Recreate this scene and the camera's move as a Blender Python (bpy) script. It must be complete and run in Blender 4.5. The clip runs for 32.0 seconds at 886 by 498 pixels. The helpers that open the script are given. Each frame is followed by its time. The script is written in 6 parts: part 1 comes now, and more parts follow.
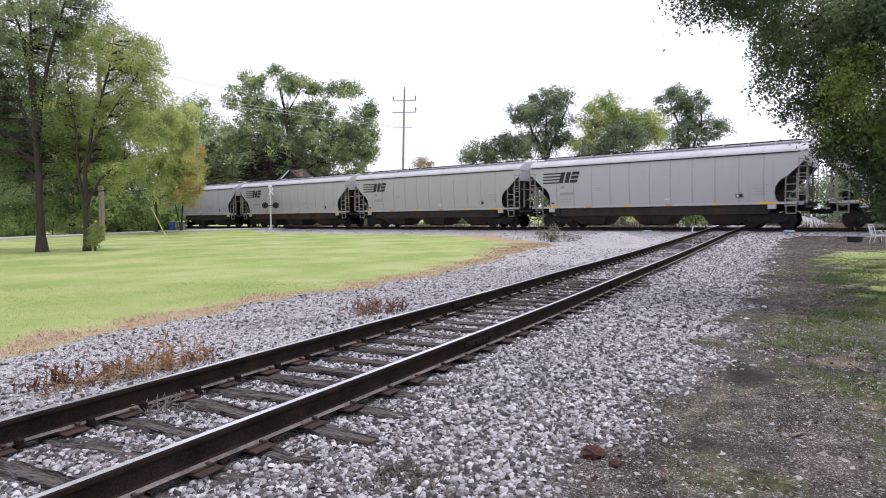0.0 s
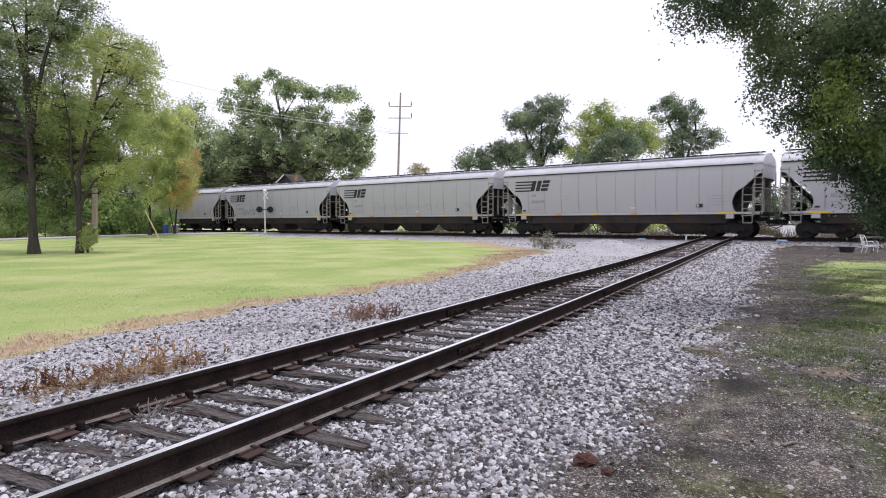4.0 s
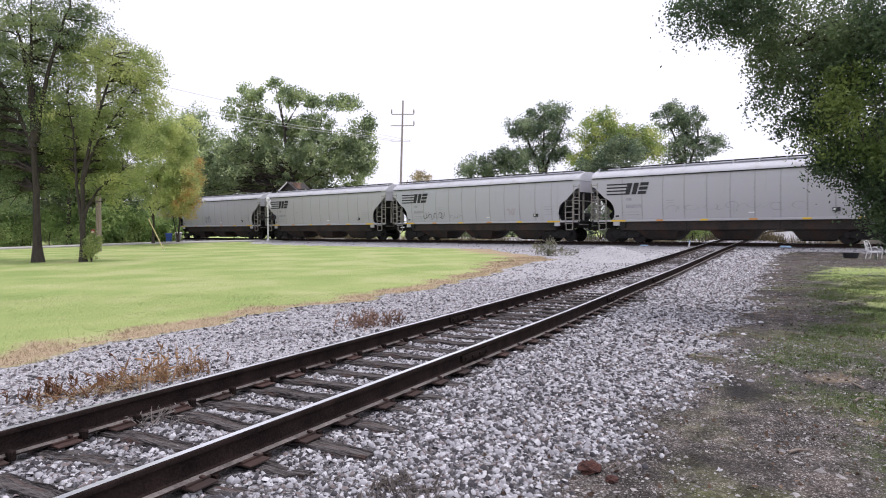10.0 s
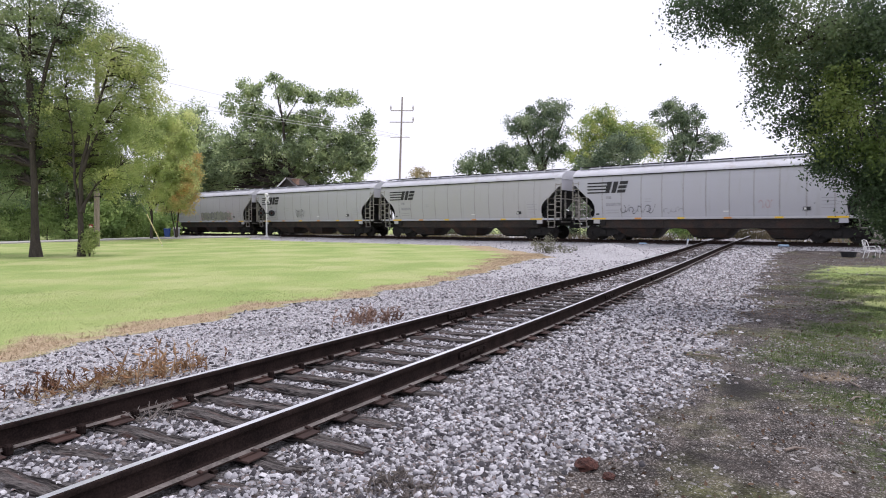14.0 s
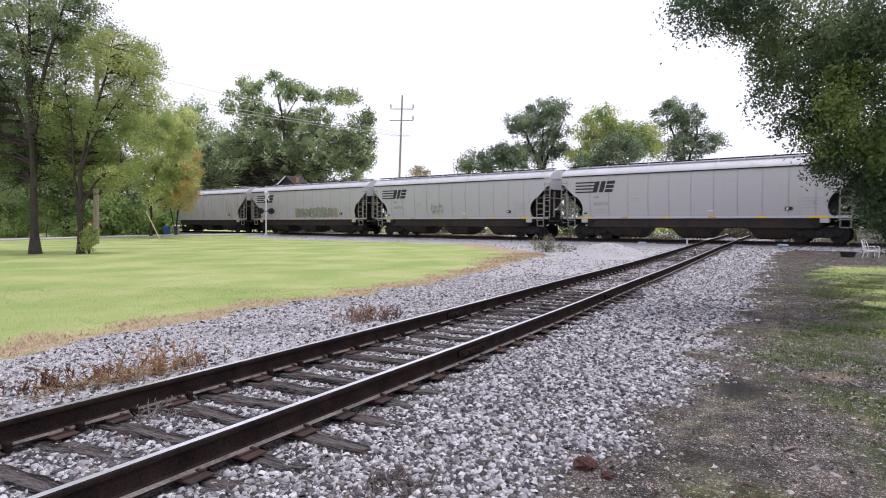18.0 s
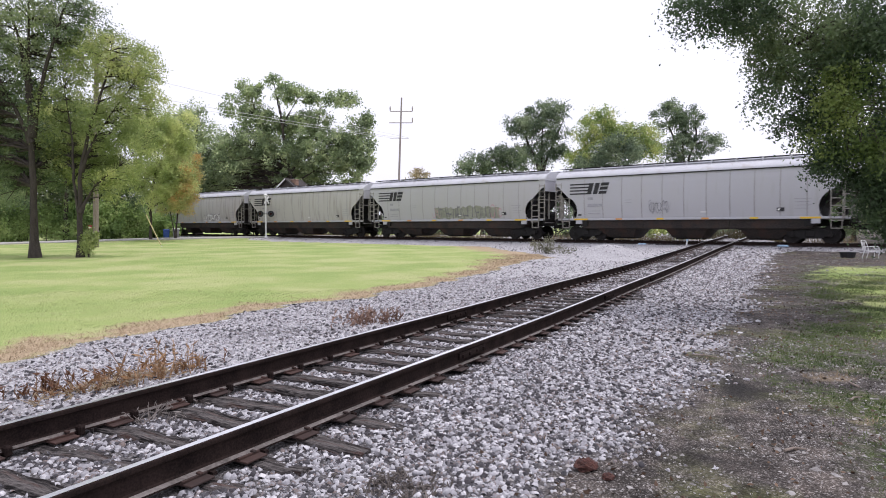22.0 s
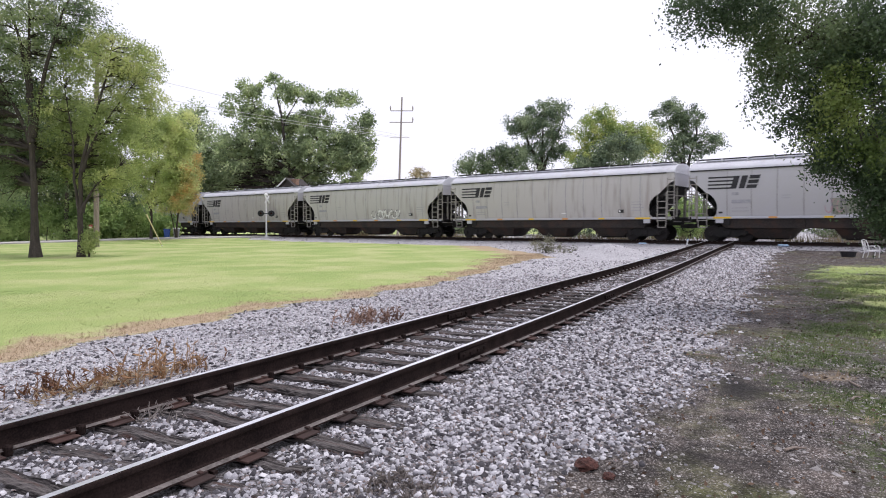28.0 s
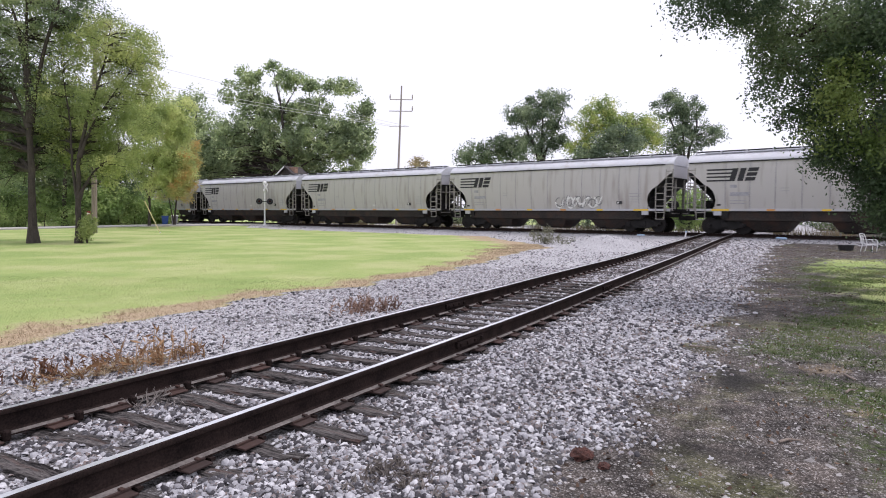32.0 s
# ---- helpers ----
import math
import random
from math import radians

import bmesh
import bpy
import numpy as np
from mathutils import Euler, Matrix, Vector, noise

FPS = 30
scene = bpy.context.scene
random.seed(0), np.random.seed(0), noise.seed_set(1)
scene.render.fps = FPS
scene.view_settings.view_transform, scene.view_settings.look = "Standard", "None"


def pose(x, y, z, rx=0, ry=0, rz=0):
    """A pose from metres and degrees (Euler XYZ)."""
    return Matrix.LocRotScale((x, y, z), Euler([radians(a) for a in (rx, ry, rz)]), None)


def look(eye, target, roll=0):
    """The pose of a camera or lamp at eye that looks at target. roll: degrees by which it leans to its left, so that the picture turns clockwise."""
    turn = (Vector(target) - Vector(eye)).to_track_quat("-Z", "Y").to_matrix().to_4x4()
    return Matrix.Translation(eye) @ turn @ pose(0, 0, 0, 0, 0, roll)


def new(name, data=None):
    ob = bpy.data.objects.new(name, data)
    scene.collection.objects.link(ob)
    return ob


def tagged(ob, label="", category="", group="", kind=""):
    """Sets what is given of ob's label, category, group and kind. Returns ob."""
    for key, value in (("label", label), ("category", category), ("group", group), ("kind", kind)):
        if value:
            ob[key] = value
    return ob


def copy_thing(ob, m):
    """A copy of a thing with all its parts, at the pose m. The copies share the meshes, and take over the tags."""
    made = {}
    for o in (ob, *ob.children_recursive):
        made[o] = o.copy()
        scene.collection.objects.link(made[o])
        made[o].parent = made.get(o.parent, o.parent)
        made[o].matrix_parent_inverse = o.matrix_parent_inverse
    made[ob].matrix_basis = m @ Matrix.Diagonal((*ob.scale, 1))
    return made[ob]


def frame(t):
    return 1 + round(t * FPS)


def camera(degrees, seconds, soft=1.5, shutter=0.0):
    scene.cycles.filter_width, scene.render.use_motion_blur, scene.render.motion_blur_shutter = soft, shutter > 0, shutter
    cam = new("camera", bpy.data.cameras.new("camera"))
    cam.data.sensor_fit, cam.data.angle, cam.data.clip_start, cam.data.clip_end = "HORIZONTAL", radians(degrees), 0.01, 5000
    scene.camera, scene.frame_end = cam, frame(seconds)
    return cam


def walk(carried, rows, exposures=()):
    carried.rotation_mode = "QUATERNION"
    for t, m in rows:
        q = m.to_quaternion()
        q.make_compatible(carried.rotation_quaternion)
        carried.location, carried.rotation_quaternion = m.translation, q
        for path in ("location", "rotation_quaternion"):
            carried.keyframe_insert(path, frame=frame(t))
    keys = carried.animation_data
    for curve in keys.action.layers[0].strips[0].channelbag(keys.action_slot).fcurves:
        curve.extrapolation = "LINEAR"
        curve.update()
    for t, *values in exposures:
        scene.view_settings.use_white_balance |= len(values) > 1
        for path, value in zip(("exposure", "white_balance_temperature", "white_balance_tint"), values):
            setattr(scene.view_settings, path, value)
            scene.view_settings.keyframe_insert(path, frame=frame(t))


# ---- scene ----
# ---- camera: a tripod that is nudged now and then ----
EYE = (0.0, 0.0, 1.6)
cam = camera(70.0, 32.0, soft=1.0, shutter=0.5)
TURNS = [
    (0, 87.114, 0.603, 0.362), (0.5, 87.175, 0.534, 0.450), (1, 87.293, 0.256, 0.541), (1.5, 87.362, 0.187, 0.548),
    (2, 87.416, 0.126, 0.426), (2.5, 87.456, 0.037, 0.092), (3, 87.491, -0.027, -0.059), (3.5, 87.589, 0.021, -0.103),
    (5.5, 87.708, -0.144, -0.223), (6, 87.749, -0.041, -0.043), (6.5, 88.330, 0.346, 0.267), (7, 88.531, 0.268, 0.272),
    (7.5, 88.452, 0.061, 0.109), (8, 88.332, 0.064, -0.024), (8.5, 88.287, -0.031, -0.057), (9, 88.293, 0.072, 0.115),
    (9.5, 88.314, 0.122, 0.219), (10, 88.309, 0.194, 0.124), (10.5, 88.248, 0.098, 0.029), (11, 88.226, 0.044, -0.020),
    (11.5, 88.159, -0.125, -0.138), (12, 88.084, -0.126, -0.193), (12.5, 88.069, -0.096, -0.049), (13, 88.026, -0.000, 0.000),
    (13.5, 88.034, 0.017, 0.005), (14, 88.021, -0.124, -0.000), (14.5, 88.011, -0.190, -0.006), (16.5, 87.977, -0.160, -0.007),
    (17, 87.953, -0.246, -0.031), (17.5, 87.897, -0.370, -0.045), (18, 87.888, -0.321, -0.035), (18.5, 87.944, -0.179, -0.051),
    (19, 88.001, -0.103, -0.065), (19.5, 88.065, -0.132, -0.063), (20, 88.094, -0.183, -0.071), (20.5, 88.082, -0.271, -0.173),
    (21, 88.089, -0.172, -0.122), (21.5, 88.108, -0.013, -0.030), (22, 88.076, -0.096, -0.060), (22.5, 88.044, -0.098, -0.091),
    (23, 88.040, -0.134, -0.068), (23.5, 88.043, -0.171, -0.059), (24, 88.039, -0.188, -0.143), (24.5, 88.077, -0.286, -0.211),
    (25, 88.061, -0.347, -0.149), (25.5, 87.973, -0.371, -0.115), (27.5, 88.022, -0.213, -0.165), (28, 88.030, -0.077, -0.021),
    (28.5, 88.019, 0.017, 0.177), (29, 87.948, -0.208, 0.223), (29.5, 87.853, -0.454, 0.153), (30, 87.668, -0.680, -0.076),
    (30.5, 87.437, -0.844, -0.269), (31, 87.246, -0.957, -0.296), (31.5, 87.186, -0.665, -0.092), (32, 87.102, -0.625, -0.144),
]

walk(cam, [(t, pose(*EYE, a, b, c)) for t, a, b, c in TURNS], exposures=[(0, 0.085, 6080, 20), (32, 0.085, 6080, 20)])

# ---- light: bright hazy sky, soft sun from the right ----
SUN_EL, SUN_AZ = radians(70), radians(75)      # azimuth from +y towards +x
world = bpy.data.worlds.new("hazy_sky")
scene.world = world
world.use_nodes = True
wn, wl = world.node_tree.nodes, world.node_tree.links
sky = wn.new("ShaderNodeTexSky")
sky.sky_type, sky.sun_disc = "NISHITA", False
sky.sun_elevation, sky.sun_rotation = SUN_EL, SUN_AZ
sky.air_density, sky.dust_density, sky.ozone_density = 1.0, 6.0, 1.0
grey = wn.new("ShaderNodeHueSaturation")
grey.inputs["Saturation"].default_value = 0.25
wl.new(sky.outputs[0], grey.inputs["Color"])
veil = wn.new("ShaderNodeMixRGB")
veil.inputs[0].default_value = 0.6
veil.inputs[2].default_value = (14.5, 14.6, 15.0, 1)
wl.new(grey.outputs[0], veil.inputs[1])
wl.new(veil.outputs[0], wn["Background"].inputs[0])
wn["Background"].inputs[1].default_value = 0.1
sun = new("sun", bpy.data.lights.new("sun", "SUN"))
sun.data.energy, sun.data.angle, sun.data.color = 1.42, radians(14), (1.0, 0.95, 0.87)
sun.matrix_world = look((40 * math.sin(SUN_AZ) * math.cos(SUN_EL), 40 * math.cos(SUN_AZ) * math.cos(SUN_EL), 40 * math.sin(SUN_EL)), (0, 0, 0))


# ---- mesh building ----
class Build:
    """Collects vertices and faces for one mesh."""

    def __init__(self):
        self.v, self.f, self.n = [], [], 0

    def add(self, verts, faces, m=None):
        verts = [Vector(v) for v in verts]
        if m is not None:
            verts = [m @ v for v in verts]
        self.v += [tuple(v) for v in verts]
        self.f += [tuple(i + self.n for i in f) for f in faces]
        self.n += len(verts)
        return self

    def box(self, x, y, z, sx, sy, sz, c=0.0, m=None):
        """A box by centre and size, its edges chamfered by c."""
        hx, hy, hz = sx / 2, sy / 2, sz / 2
        if c <= 0:
            v = [(x + a * hx, y + b * hy, z + d * hz) for a in (-1, 1) for b in (-1, 1) for d in (-1, 1)]
            return self.add(v, [(0, 1, 3, 2), (4, 6, 7, 5), (0, 4, 5, 1), (2, 3, 7, 6), (0, 2, 6, 4), (1, 5, 7, 3)], m)
        v, ids, faces = [], {}, []
        for a in (-1, 1):
            for b in (-1, 1):
                for d in (-1, 1):
                    for k in range(3):
                        h = [hx - c, hy - c, hz - c]
                        h[k] += c
                        ids[a, b, d, k] = len(v)
                        v.append((x + a * h[0], y + b * h[1], z + d * h[2]))
        ring = ((-1, -1), (1, -1), (1, 1), (-1, 1))
        for k in range(3):
            i, j = [(1, 2), (0, 2), (0, 1)][k]
            for sg in (-1, 1):
                q = []
                for p in ring:
                    key = [0, 0, 0]
                    key[k], key[i], key[j] = sg, p[0], p[1]
                    q.append(ids[(*key, k)])
                faces.append(q if (sg > 0) == (k != 1) else q[::-1])
            for p in ring:
                lo, hi = [0, 0, 0], [0, 0, 0]
                lo[i] = hi[i] = p[0]
                lo[j] = hi[j] = p[1]
                lo[k], hi[k] = -1, 1
                faces.append((ids[(*lo, i)], ids[(*hi, i)], ids[(*hi, j)], ids[(*lo, j)]))
        for a in (-1, 1):
            for b in (-1, 1):
                for d in (-1, 1):
                    faces.append(tuple(ids[a, b, d, k] for k in range(3)))
        return self.add(v, faces, m)

    def tube(self, points, radii, sides=8, caps=True):
        """A tapered tube along points."""
        pts = [Vector(p) for p in points]
        if not hasattr(radii, "__len__"):
            radii = [radii] * len(pts)
        v, f = [], []
        up = Vector((0.31, 0.17, 0.94))
        for i, p in enumerate(pts):
            d = (pts[min(i + 1, len(pts) - 1)] - pts[max(i - 1, 0)]).normalized()
            a = d.cross(up if abs(d.dot(up)) < 0.95 else Vector((1, 0, 0))).normalized()
            b = d.cross(a)
            for k in range(sides):
                t = 2 * math.pi * k / sides
                v.append(p + (a * math.cos(t) + b * math.sin(t)) * radii[i])
        for i in range(len(pts) - 1):
            for k in range(sides):
                q = (k + 1) % sides
                f.append((i * sides + k, i * sides + q, (i + 1) * sides + q, (i + 1) * sides + k))
        if caps:
            f.append(tuple(range(sides))[::-1])
            f.append(tuple((len(pts) - 1) * sides + k for k in range(sides)))
        return self.add(v, f)

    def loft(self, rings, closed=True, caps=True):
        """Quads between rings of equally many points."""
        n = len(rings[0])
        v = [p for r in rings for p in r]
        f = []
        for i in range(len(rings) - 1):
            for k in range(n if closed else n - 1):
                q = (k + 1) % n
                f.append((i * n + k, i * n + q, (i + 1) * n + q, (i + 1) * n + k))
        if caps:
            f.append(tuple(range(n))[::-1])
            f.append(tuple((len(rings) - 1) * n + k for k in range(n)))
        return self.add(v, f)

    def plate(self, outline, axis, at, thick):
        """A flat outline (pairs) with thickness; axis 'x', 'y' or 'z' is the normal."""
        def put(a, b, c):
            return {"x": (c, a, b), "y": (a, c, b), "z": (a, b, c)}[axis]
        return self.loft([[put(a, b, at - thick / 2) for a, b in outline], [put(a, b, at + thick / 2) for a, b in outline]])

    def mesh(self, name, mat, smooth=False):
        me = bpy.data.meshes.new(name)
        me.from_pydata(self.v, [], self.f)
        bm = bmesh.new()
        bm.from_mesh(me)
        bmesh.ops.recalc_face_normals(bm, faces=bm.faces)
        bm.to_mesh(me)
        bm.free()
        if smooth:
            me.shade_smooth()
            me.set_sharp_from_angle(angle=radians(35))
        me.materials.append(mat)
        return me


def big_mesh(name, verts, faces, mat):
    """A mesh from arrays: verts (n, 3), faces (m, k)."""
    me = bpy.data.meshes.new(name)
    m, k = faces.shape
    me.vertices.add(len(verts))
    me.vertices.foreach_set("co", np.ascontiguousarray(verts, dtype=np.float32).ravel())
    me.loops.add(m * k)
    me.loops.foreach_set("vertex_index", np.ascontiguousarray(faces, dtype=np.int32).ravel())
    me.polygons.add(m)
    me.polygons.foreach_set("loop_start", np.arange(0, m * k, k, dtype=np.int32))
    me.update(calc_edges=True)
    me.materials.append(mat)
    return me


def part(name, b, mat, parent, label="", m=None, smooth=False):
    """Links a Build (or a mesh) as one part under parent."""
    ob = new(name, b.mesh(name, mat, smooth) if isinstance(b, Build) else b)
    ob.parent = parent
    if m is not None:
        ob.matrix_basis = m
    if label:
        tagged(ob, label)
    return ob


def thing(name, m, label, category, group="", kind=""):
    ob = new(name)
    ob.matrix_basis = m
    ob.empty_display_size = 0.2
    return tagged(ob, label, category, group, kind)


# ---- materials ----
def material(name, a, b, scale=3.0, fine=40.0, rough=0.8, metal=0.0, bump=0.2, depth=0.01, mix=(0.35, 0.65), per="", c=None, amount=0.35, coords="Object", stretch=(1, 1, 1), spec=0.4):
    """Two colours mixed by a coarse and a fine noise, a third one in patches, relief by the fine noise; per 'object' or 'island' varies whole pieces."""
    mt = bpy.data.materials.new(name)
    mt.use_nodes = True
    nt = mt.node_tree
    n, l = nt.nodes, nt.links
    bsdf = n["Principled BSDF"]
    bsdf.inputs["Roughness"].default_value = rough
    bsdf.inputs["Metallic"].default_value = metal
    bsdf.inputs["Specular IOR Level"].default_value = spec
    if coords == "World":
        src = n.new("ShaderNodeNewGeometry").outputs["Position"]
    else:
        src = n.new("ShaderNodeTexCoord").outputs[coords]
    mapping = n.new("ShaderNodeMapping")
    mapping.inputs["Scale"].default_value = stretch
    l.new(src, mapping.inputs[0])

    def noise_at(s, detail):
        t = n.new("ShaderNodeTexNoise")
        t.inputs["Scale"].default_value, t.inputs["Detail"].default_value = s, detail
        l.new(mapping.outputs[0], t.inputs["Vector"])
        return t.outputs["Fac"]

    def mixed(fac, one, two):
        m = n.new("ShaderNodeMixRGB")
        for slot, val in zip(m.inputs, (fac, one, two)):
            if isinstance(val, (int, float)):
                slot.default_value = val
            elif isinstance(val, tuple):
                slot.default_value = (*val, 1)
            else:
                l.new(val, slot)
        return m.outputs[0]

    def stepped(val, lo, hi):
        r = n.new("ShaderNodeMapRange")
        r.inputs[1].default_value, r.inputs[2].default_value = lo, hi
        l.new(val, r.inputs[0])
        return r.outputs[0]

    coarse, small = noise_at(scale, 5), noise_at(fine, 4)
    add = n.new("ShaderNodeMath")
    add.operation = "ADD"
    l.new(coarse, add.inputs[0]), l.new(small, add.inputs[1])
    half = n.new("ShaderNodeMath")
    half.operation = "MULTIPLY"
    half.inputs[1].default_value = 0.5
    l.new(add.outputs[0], half.inputs[0])
    fac = stepped(half.outputs[0], *mix)
    if per:
        if per == "object":
            rnd = n.new("ShaderNodeObjectInfo").outputs["Random"]
        else:
            rnd = n.new("ShaderNodeNewGeometry").outputs["Random Per Island"]
        fac = mixed(0.65, fac, rnd)
    col = mixed(fac, a, b)
    if c:
        col = mixed(stepped(noise_at(scale * 2.3, 6), 1 - amount - 0.12, 1 - amount + 0.12), col, c)
    l.new(col, bsdf.inputs["Base Color"])
    if bump:
        bp = n.new("ShaderNodeBump")
        bp.inputs["Strength"].default_value, bp.inputs["Distance"].default_value = bump, depth
        l.new(small, bp.inputs["Height"])
        l.new(bp.outputs[0], bsdf.inputs["Normal"])
    return mt


def leaf_material(name, a, b, c, glow=0.35):
    """Leaves: colour by leaf and by patches that stand for lit and shaded clumps, some light passes through."""
    mt = bpy.data.materials.new(name)
    mt.use_nodes = True
    n, l = mt.node_tree.nodes, mt.node_tree.links
    bsdf = n["Principled BSDF"]
    bsdf.inputs["Roughness"].default_value = 0.5
    bsdf.inputs["Specular IOR Level"].default_value = 0.3
    rnd = n.new("ShaderNodeNewGeometry")
    ramp = n.new("ShaderNodeValToRGB")
    ramp.color_ramp.elements[0].color, ramp.color_ramp.elements[1].color = (*a, 1), (*c, 1)
    mid = ramp.color_ramp.elements.new(0.55)
    mid.color = (*b, 1)
    # broad noise paints light and dark masses into the foliage
    big = n.new("ShaderNodeTexNoise")
    big.inputs["Scale"].default_value = 0.55
    l.new(rnd.outputs["Position"], big.inputs["Vector"])
    big.inputs["Detail"].default_value = 3
    mixer = n.new("ShaderNodeMath")
    mixer.operation = "MULTIPLY_ADD"
    mixer.inputs[1].default_value = 0.24
    l.new(rnd.outputs["Random Per Island"], mixer.inputs[0])
    shift = n.new("ShaderNodeMapRange")
    shift.inputs[1].default_value, shift.inputs[2].default_value, shift.inputs[4].default_value = 0.36, 0.64, 0.76
    l.new(big.outputs["Fac"], shift.inputs[0])
    l.new(shift.outputs[0], mixer.inputs[2])
    l.new(mixer.outputs[0], ramp.inputs[0])
    l.new(ramp.outputs[0], bsdf.inputs["Base Color"])
    tr = n.new("ShaderNodeBsdfTranslucent")
    l.new(ramp.outputs[0], tr.inputs[0])
    sh = n.new("ShaderNodeMixShader")
    sh.inputs[0].default_value = glow
    l.new(bsdf.outputs[0], sh.inputs[1]), l.new(tr.outputs[0], sh.inputs[2])
    l.new(sh.outputs[0], n["Material Output"].inputs[0])
    return mt


STEEL_TOP = material("worn_rail_head", (0.88, 0.88, 0.9), (0.7, 0.7, 0.72), 4, 60, rough=0.3, metal=1.0, bump=0.03)
# rust taken down to near-black for the shade on the rail sides
RUST_RAIL = material("dark_rusty_rail", (0.011, 0.0085, 0.008), (0.038, 0.026, 0.023), 5, 70, rough=0.95, spec=0.06, bump=0.25, depth=0.003)
TIE_WOOD = material("weathered_tie_wood", (0.016, 0.014, 0.014), (0.14, 0.127, 0.121), 2.6, 22, rough=0.95, bump=1.0, depth=0.03, stretch=(0.5, 4, 4), mix=(0.42, 0.6), c=(0.1, 0.048, 0.035), amount=0.33, spec=0.15)
# foot tops paler: dust, and reflected sky put into the colour
RAIL_FOOT = material("dusty_skylit_rail_foot", (0.06, 0.052, 0.047), (0.23, 0.205, 0.192), 4, 40, rough=0.55, bump=0.2, depth=0.003)
RUST_PLATE = material("rusty_plate", (0.02, 0.015, 0.014), (0.07, 0.036, 0.028), 14, 80, rough=0.8, bump=0.3, depth=0.004, per="object")


def stone_material(name, per):
    """Crushed limestone: each stone its own grey, from near black to white, dusty and pitted."""
    mt = bpy.data.materials.new(name)
    mt.use_nodes = True
    n, l = mt.node_tree.nodes, mt.node_tree.links
    bsdf = n["Principled BSDF"]
    bsdf.inputs["Roughness"].default_value = 0.9
    bsdf.inputs["Specular IOR Level"].default_value = 0.25
    geo = n.new("ShaderNodeNewGeometry")
    rnd = n.new("ShaderNodeObjectInfo").outputs["Random"] if per == "object" else geo.outputs["Random Per Island"]
    tex = n.new("ShaderNodeTexNoise")
    tex.inputs["Scale"].default_value, tex.inputs["Detail"].default_value = 45, 5
    l.new(geo.outputs["Position"], tex.inputs["Vector"])
    add = n.new("ShaderNodeMath")
    add.operation = "MULTIPLY_ADD"
    add.inputs[1].default_value = 0.6
    add.inputs[2].default_value = -0.3
    l.new(tex.outputs["Fac"], add.inputs[0])
    tot = n.new("ShaderNodeMath")
    tot.operation = "ADD"
    l.new(add.outputs[0], tot.inputs[0]), l.new(rnd, tot.inputs[1])
    ramp = n.new("ShaderNodeValToRGB")
    e = ramp.color_ramp.elements
    e[0].position, e[0].color = 0.0, (0.05, 0.045, 0.05, 1)
    e[1].position, e[1].color = 1.0, (0.58, 0.57, 0.585, 1)
    for p, c in ((0.24, (0.065, 0.063, 0.068)), (0.37, (0.18, 0.176, 0.188)), (0.41, (0.17, 0.125, 0.105)), (0.5, (0.25, 0.245, 0.26)), (0.82, (0.4, 0.395, 0.412))):
        k = e.new(p)
        k.color = (*c, 1)
    l.new(tot.outputs[0], ramp.inputs[0])
    l.new(ramp.outputs[0], bsdf.inputs["Base Color"])
    bp = n.new("ShaderNodeBump")
    bp.inputs["Strength"].default_value, bp.inputs["Distance"].default_value = 0.5, 0.006
    l.new(tex.outputs["Fac"], bp.inputs["Height"])
    l.new(bp.outputs[0], bsdf.inputs["Normal"])
    return mt


STONE, STONE_PIECE = stone_material("limestone_ballast", "island"), stone_material("limestone_ballast_piece", "object")
BARK = material("grey_brown_bark", (0.028, 0.023, 0.02), (0.085, 0.07, 0.06), 3, 25, rough=0.95, bump=1.0, depth=0.03, stretch=(3, 3, 0.5))
CAR_PAINT = material("hopper_grey_paint", (0.425, 0.415, 0.42), (0.44, 0.45, 0.505), 1.1, 30, rough=0.55, bump=0.05, depth=0.004, stretch=(1.0, 1.0, 0.1), c=(0.36, 0.352, 0.35), amount=0.28, per="object")
CAR_PAINT_WARM = material("weathered_beige_grey_paint", (0.44, 0.42, 0.395), (0.47, 0.46, 0.45), 1.1, 30, rough=0.6, bump=0.05, depth=0.004, stretch=(1.0, 1.0, 0.1), c=(0.29, 0.255, 0.23), amount=0.36, per="object")
CAR_ROOF = material("hopper_roof_paint", (0.44, 0.445, 0.48), (0.56, 0.565, 0.6), 0.8, 20, rough=0.6, bump=0.05, c=(0.38, 0.35, 0.33), amount=0.3)
# near-black: shade under and between car parts is put into this grimy colour
CAR_DARK = material("grime_and_shade_dark", (0.006, 0.006, 0.006), (0.02, 0.018, 0.018), 2, 30, rough=0.85, bump=0.3, depth=0.01)
# rust brown lowered in tone for the shadows among the bays
CAR_HOPPER = material("rusty_shaded_hopper", (0.01, 0.009, 0.009), (0.045, 0.036, 0.032), 0.7, 14, rough=0.8, bump=0.15, c=(0.055, 0.03, 0.022), amount=0.4)
WHEEL_STEEL = material("wheel_steel", (0.008, 0.007, 0.008), (0.028, 0.024, 0.023), 6, 40, rough=0.6, metal=0.5, bump=0.1)
SEAM_STREAK = material("rust_grey_streak", (0.25, 0.235, 0.23), (0.4, 0.395, 0.41), 1.2, 18, rough=0.7, bump=0)
# beige lowered in tone for the shade at the car ends
LADDER_PAINT = material("shaded_beige_paint", (0.19, 0.175, 0.155), (0.32, 0.305, 0.28), 3, 30, rough=0.7, bump=0)
BLACK_PAINT = material("black_paint", (0.012, 0.012, 0.015), (0.03, 0.03, 0.034), 3, 30, rough=0.6, bump=0.03)
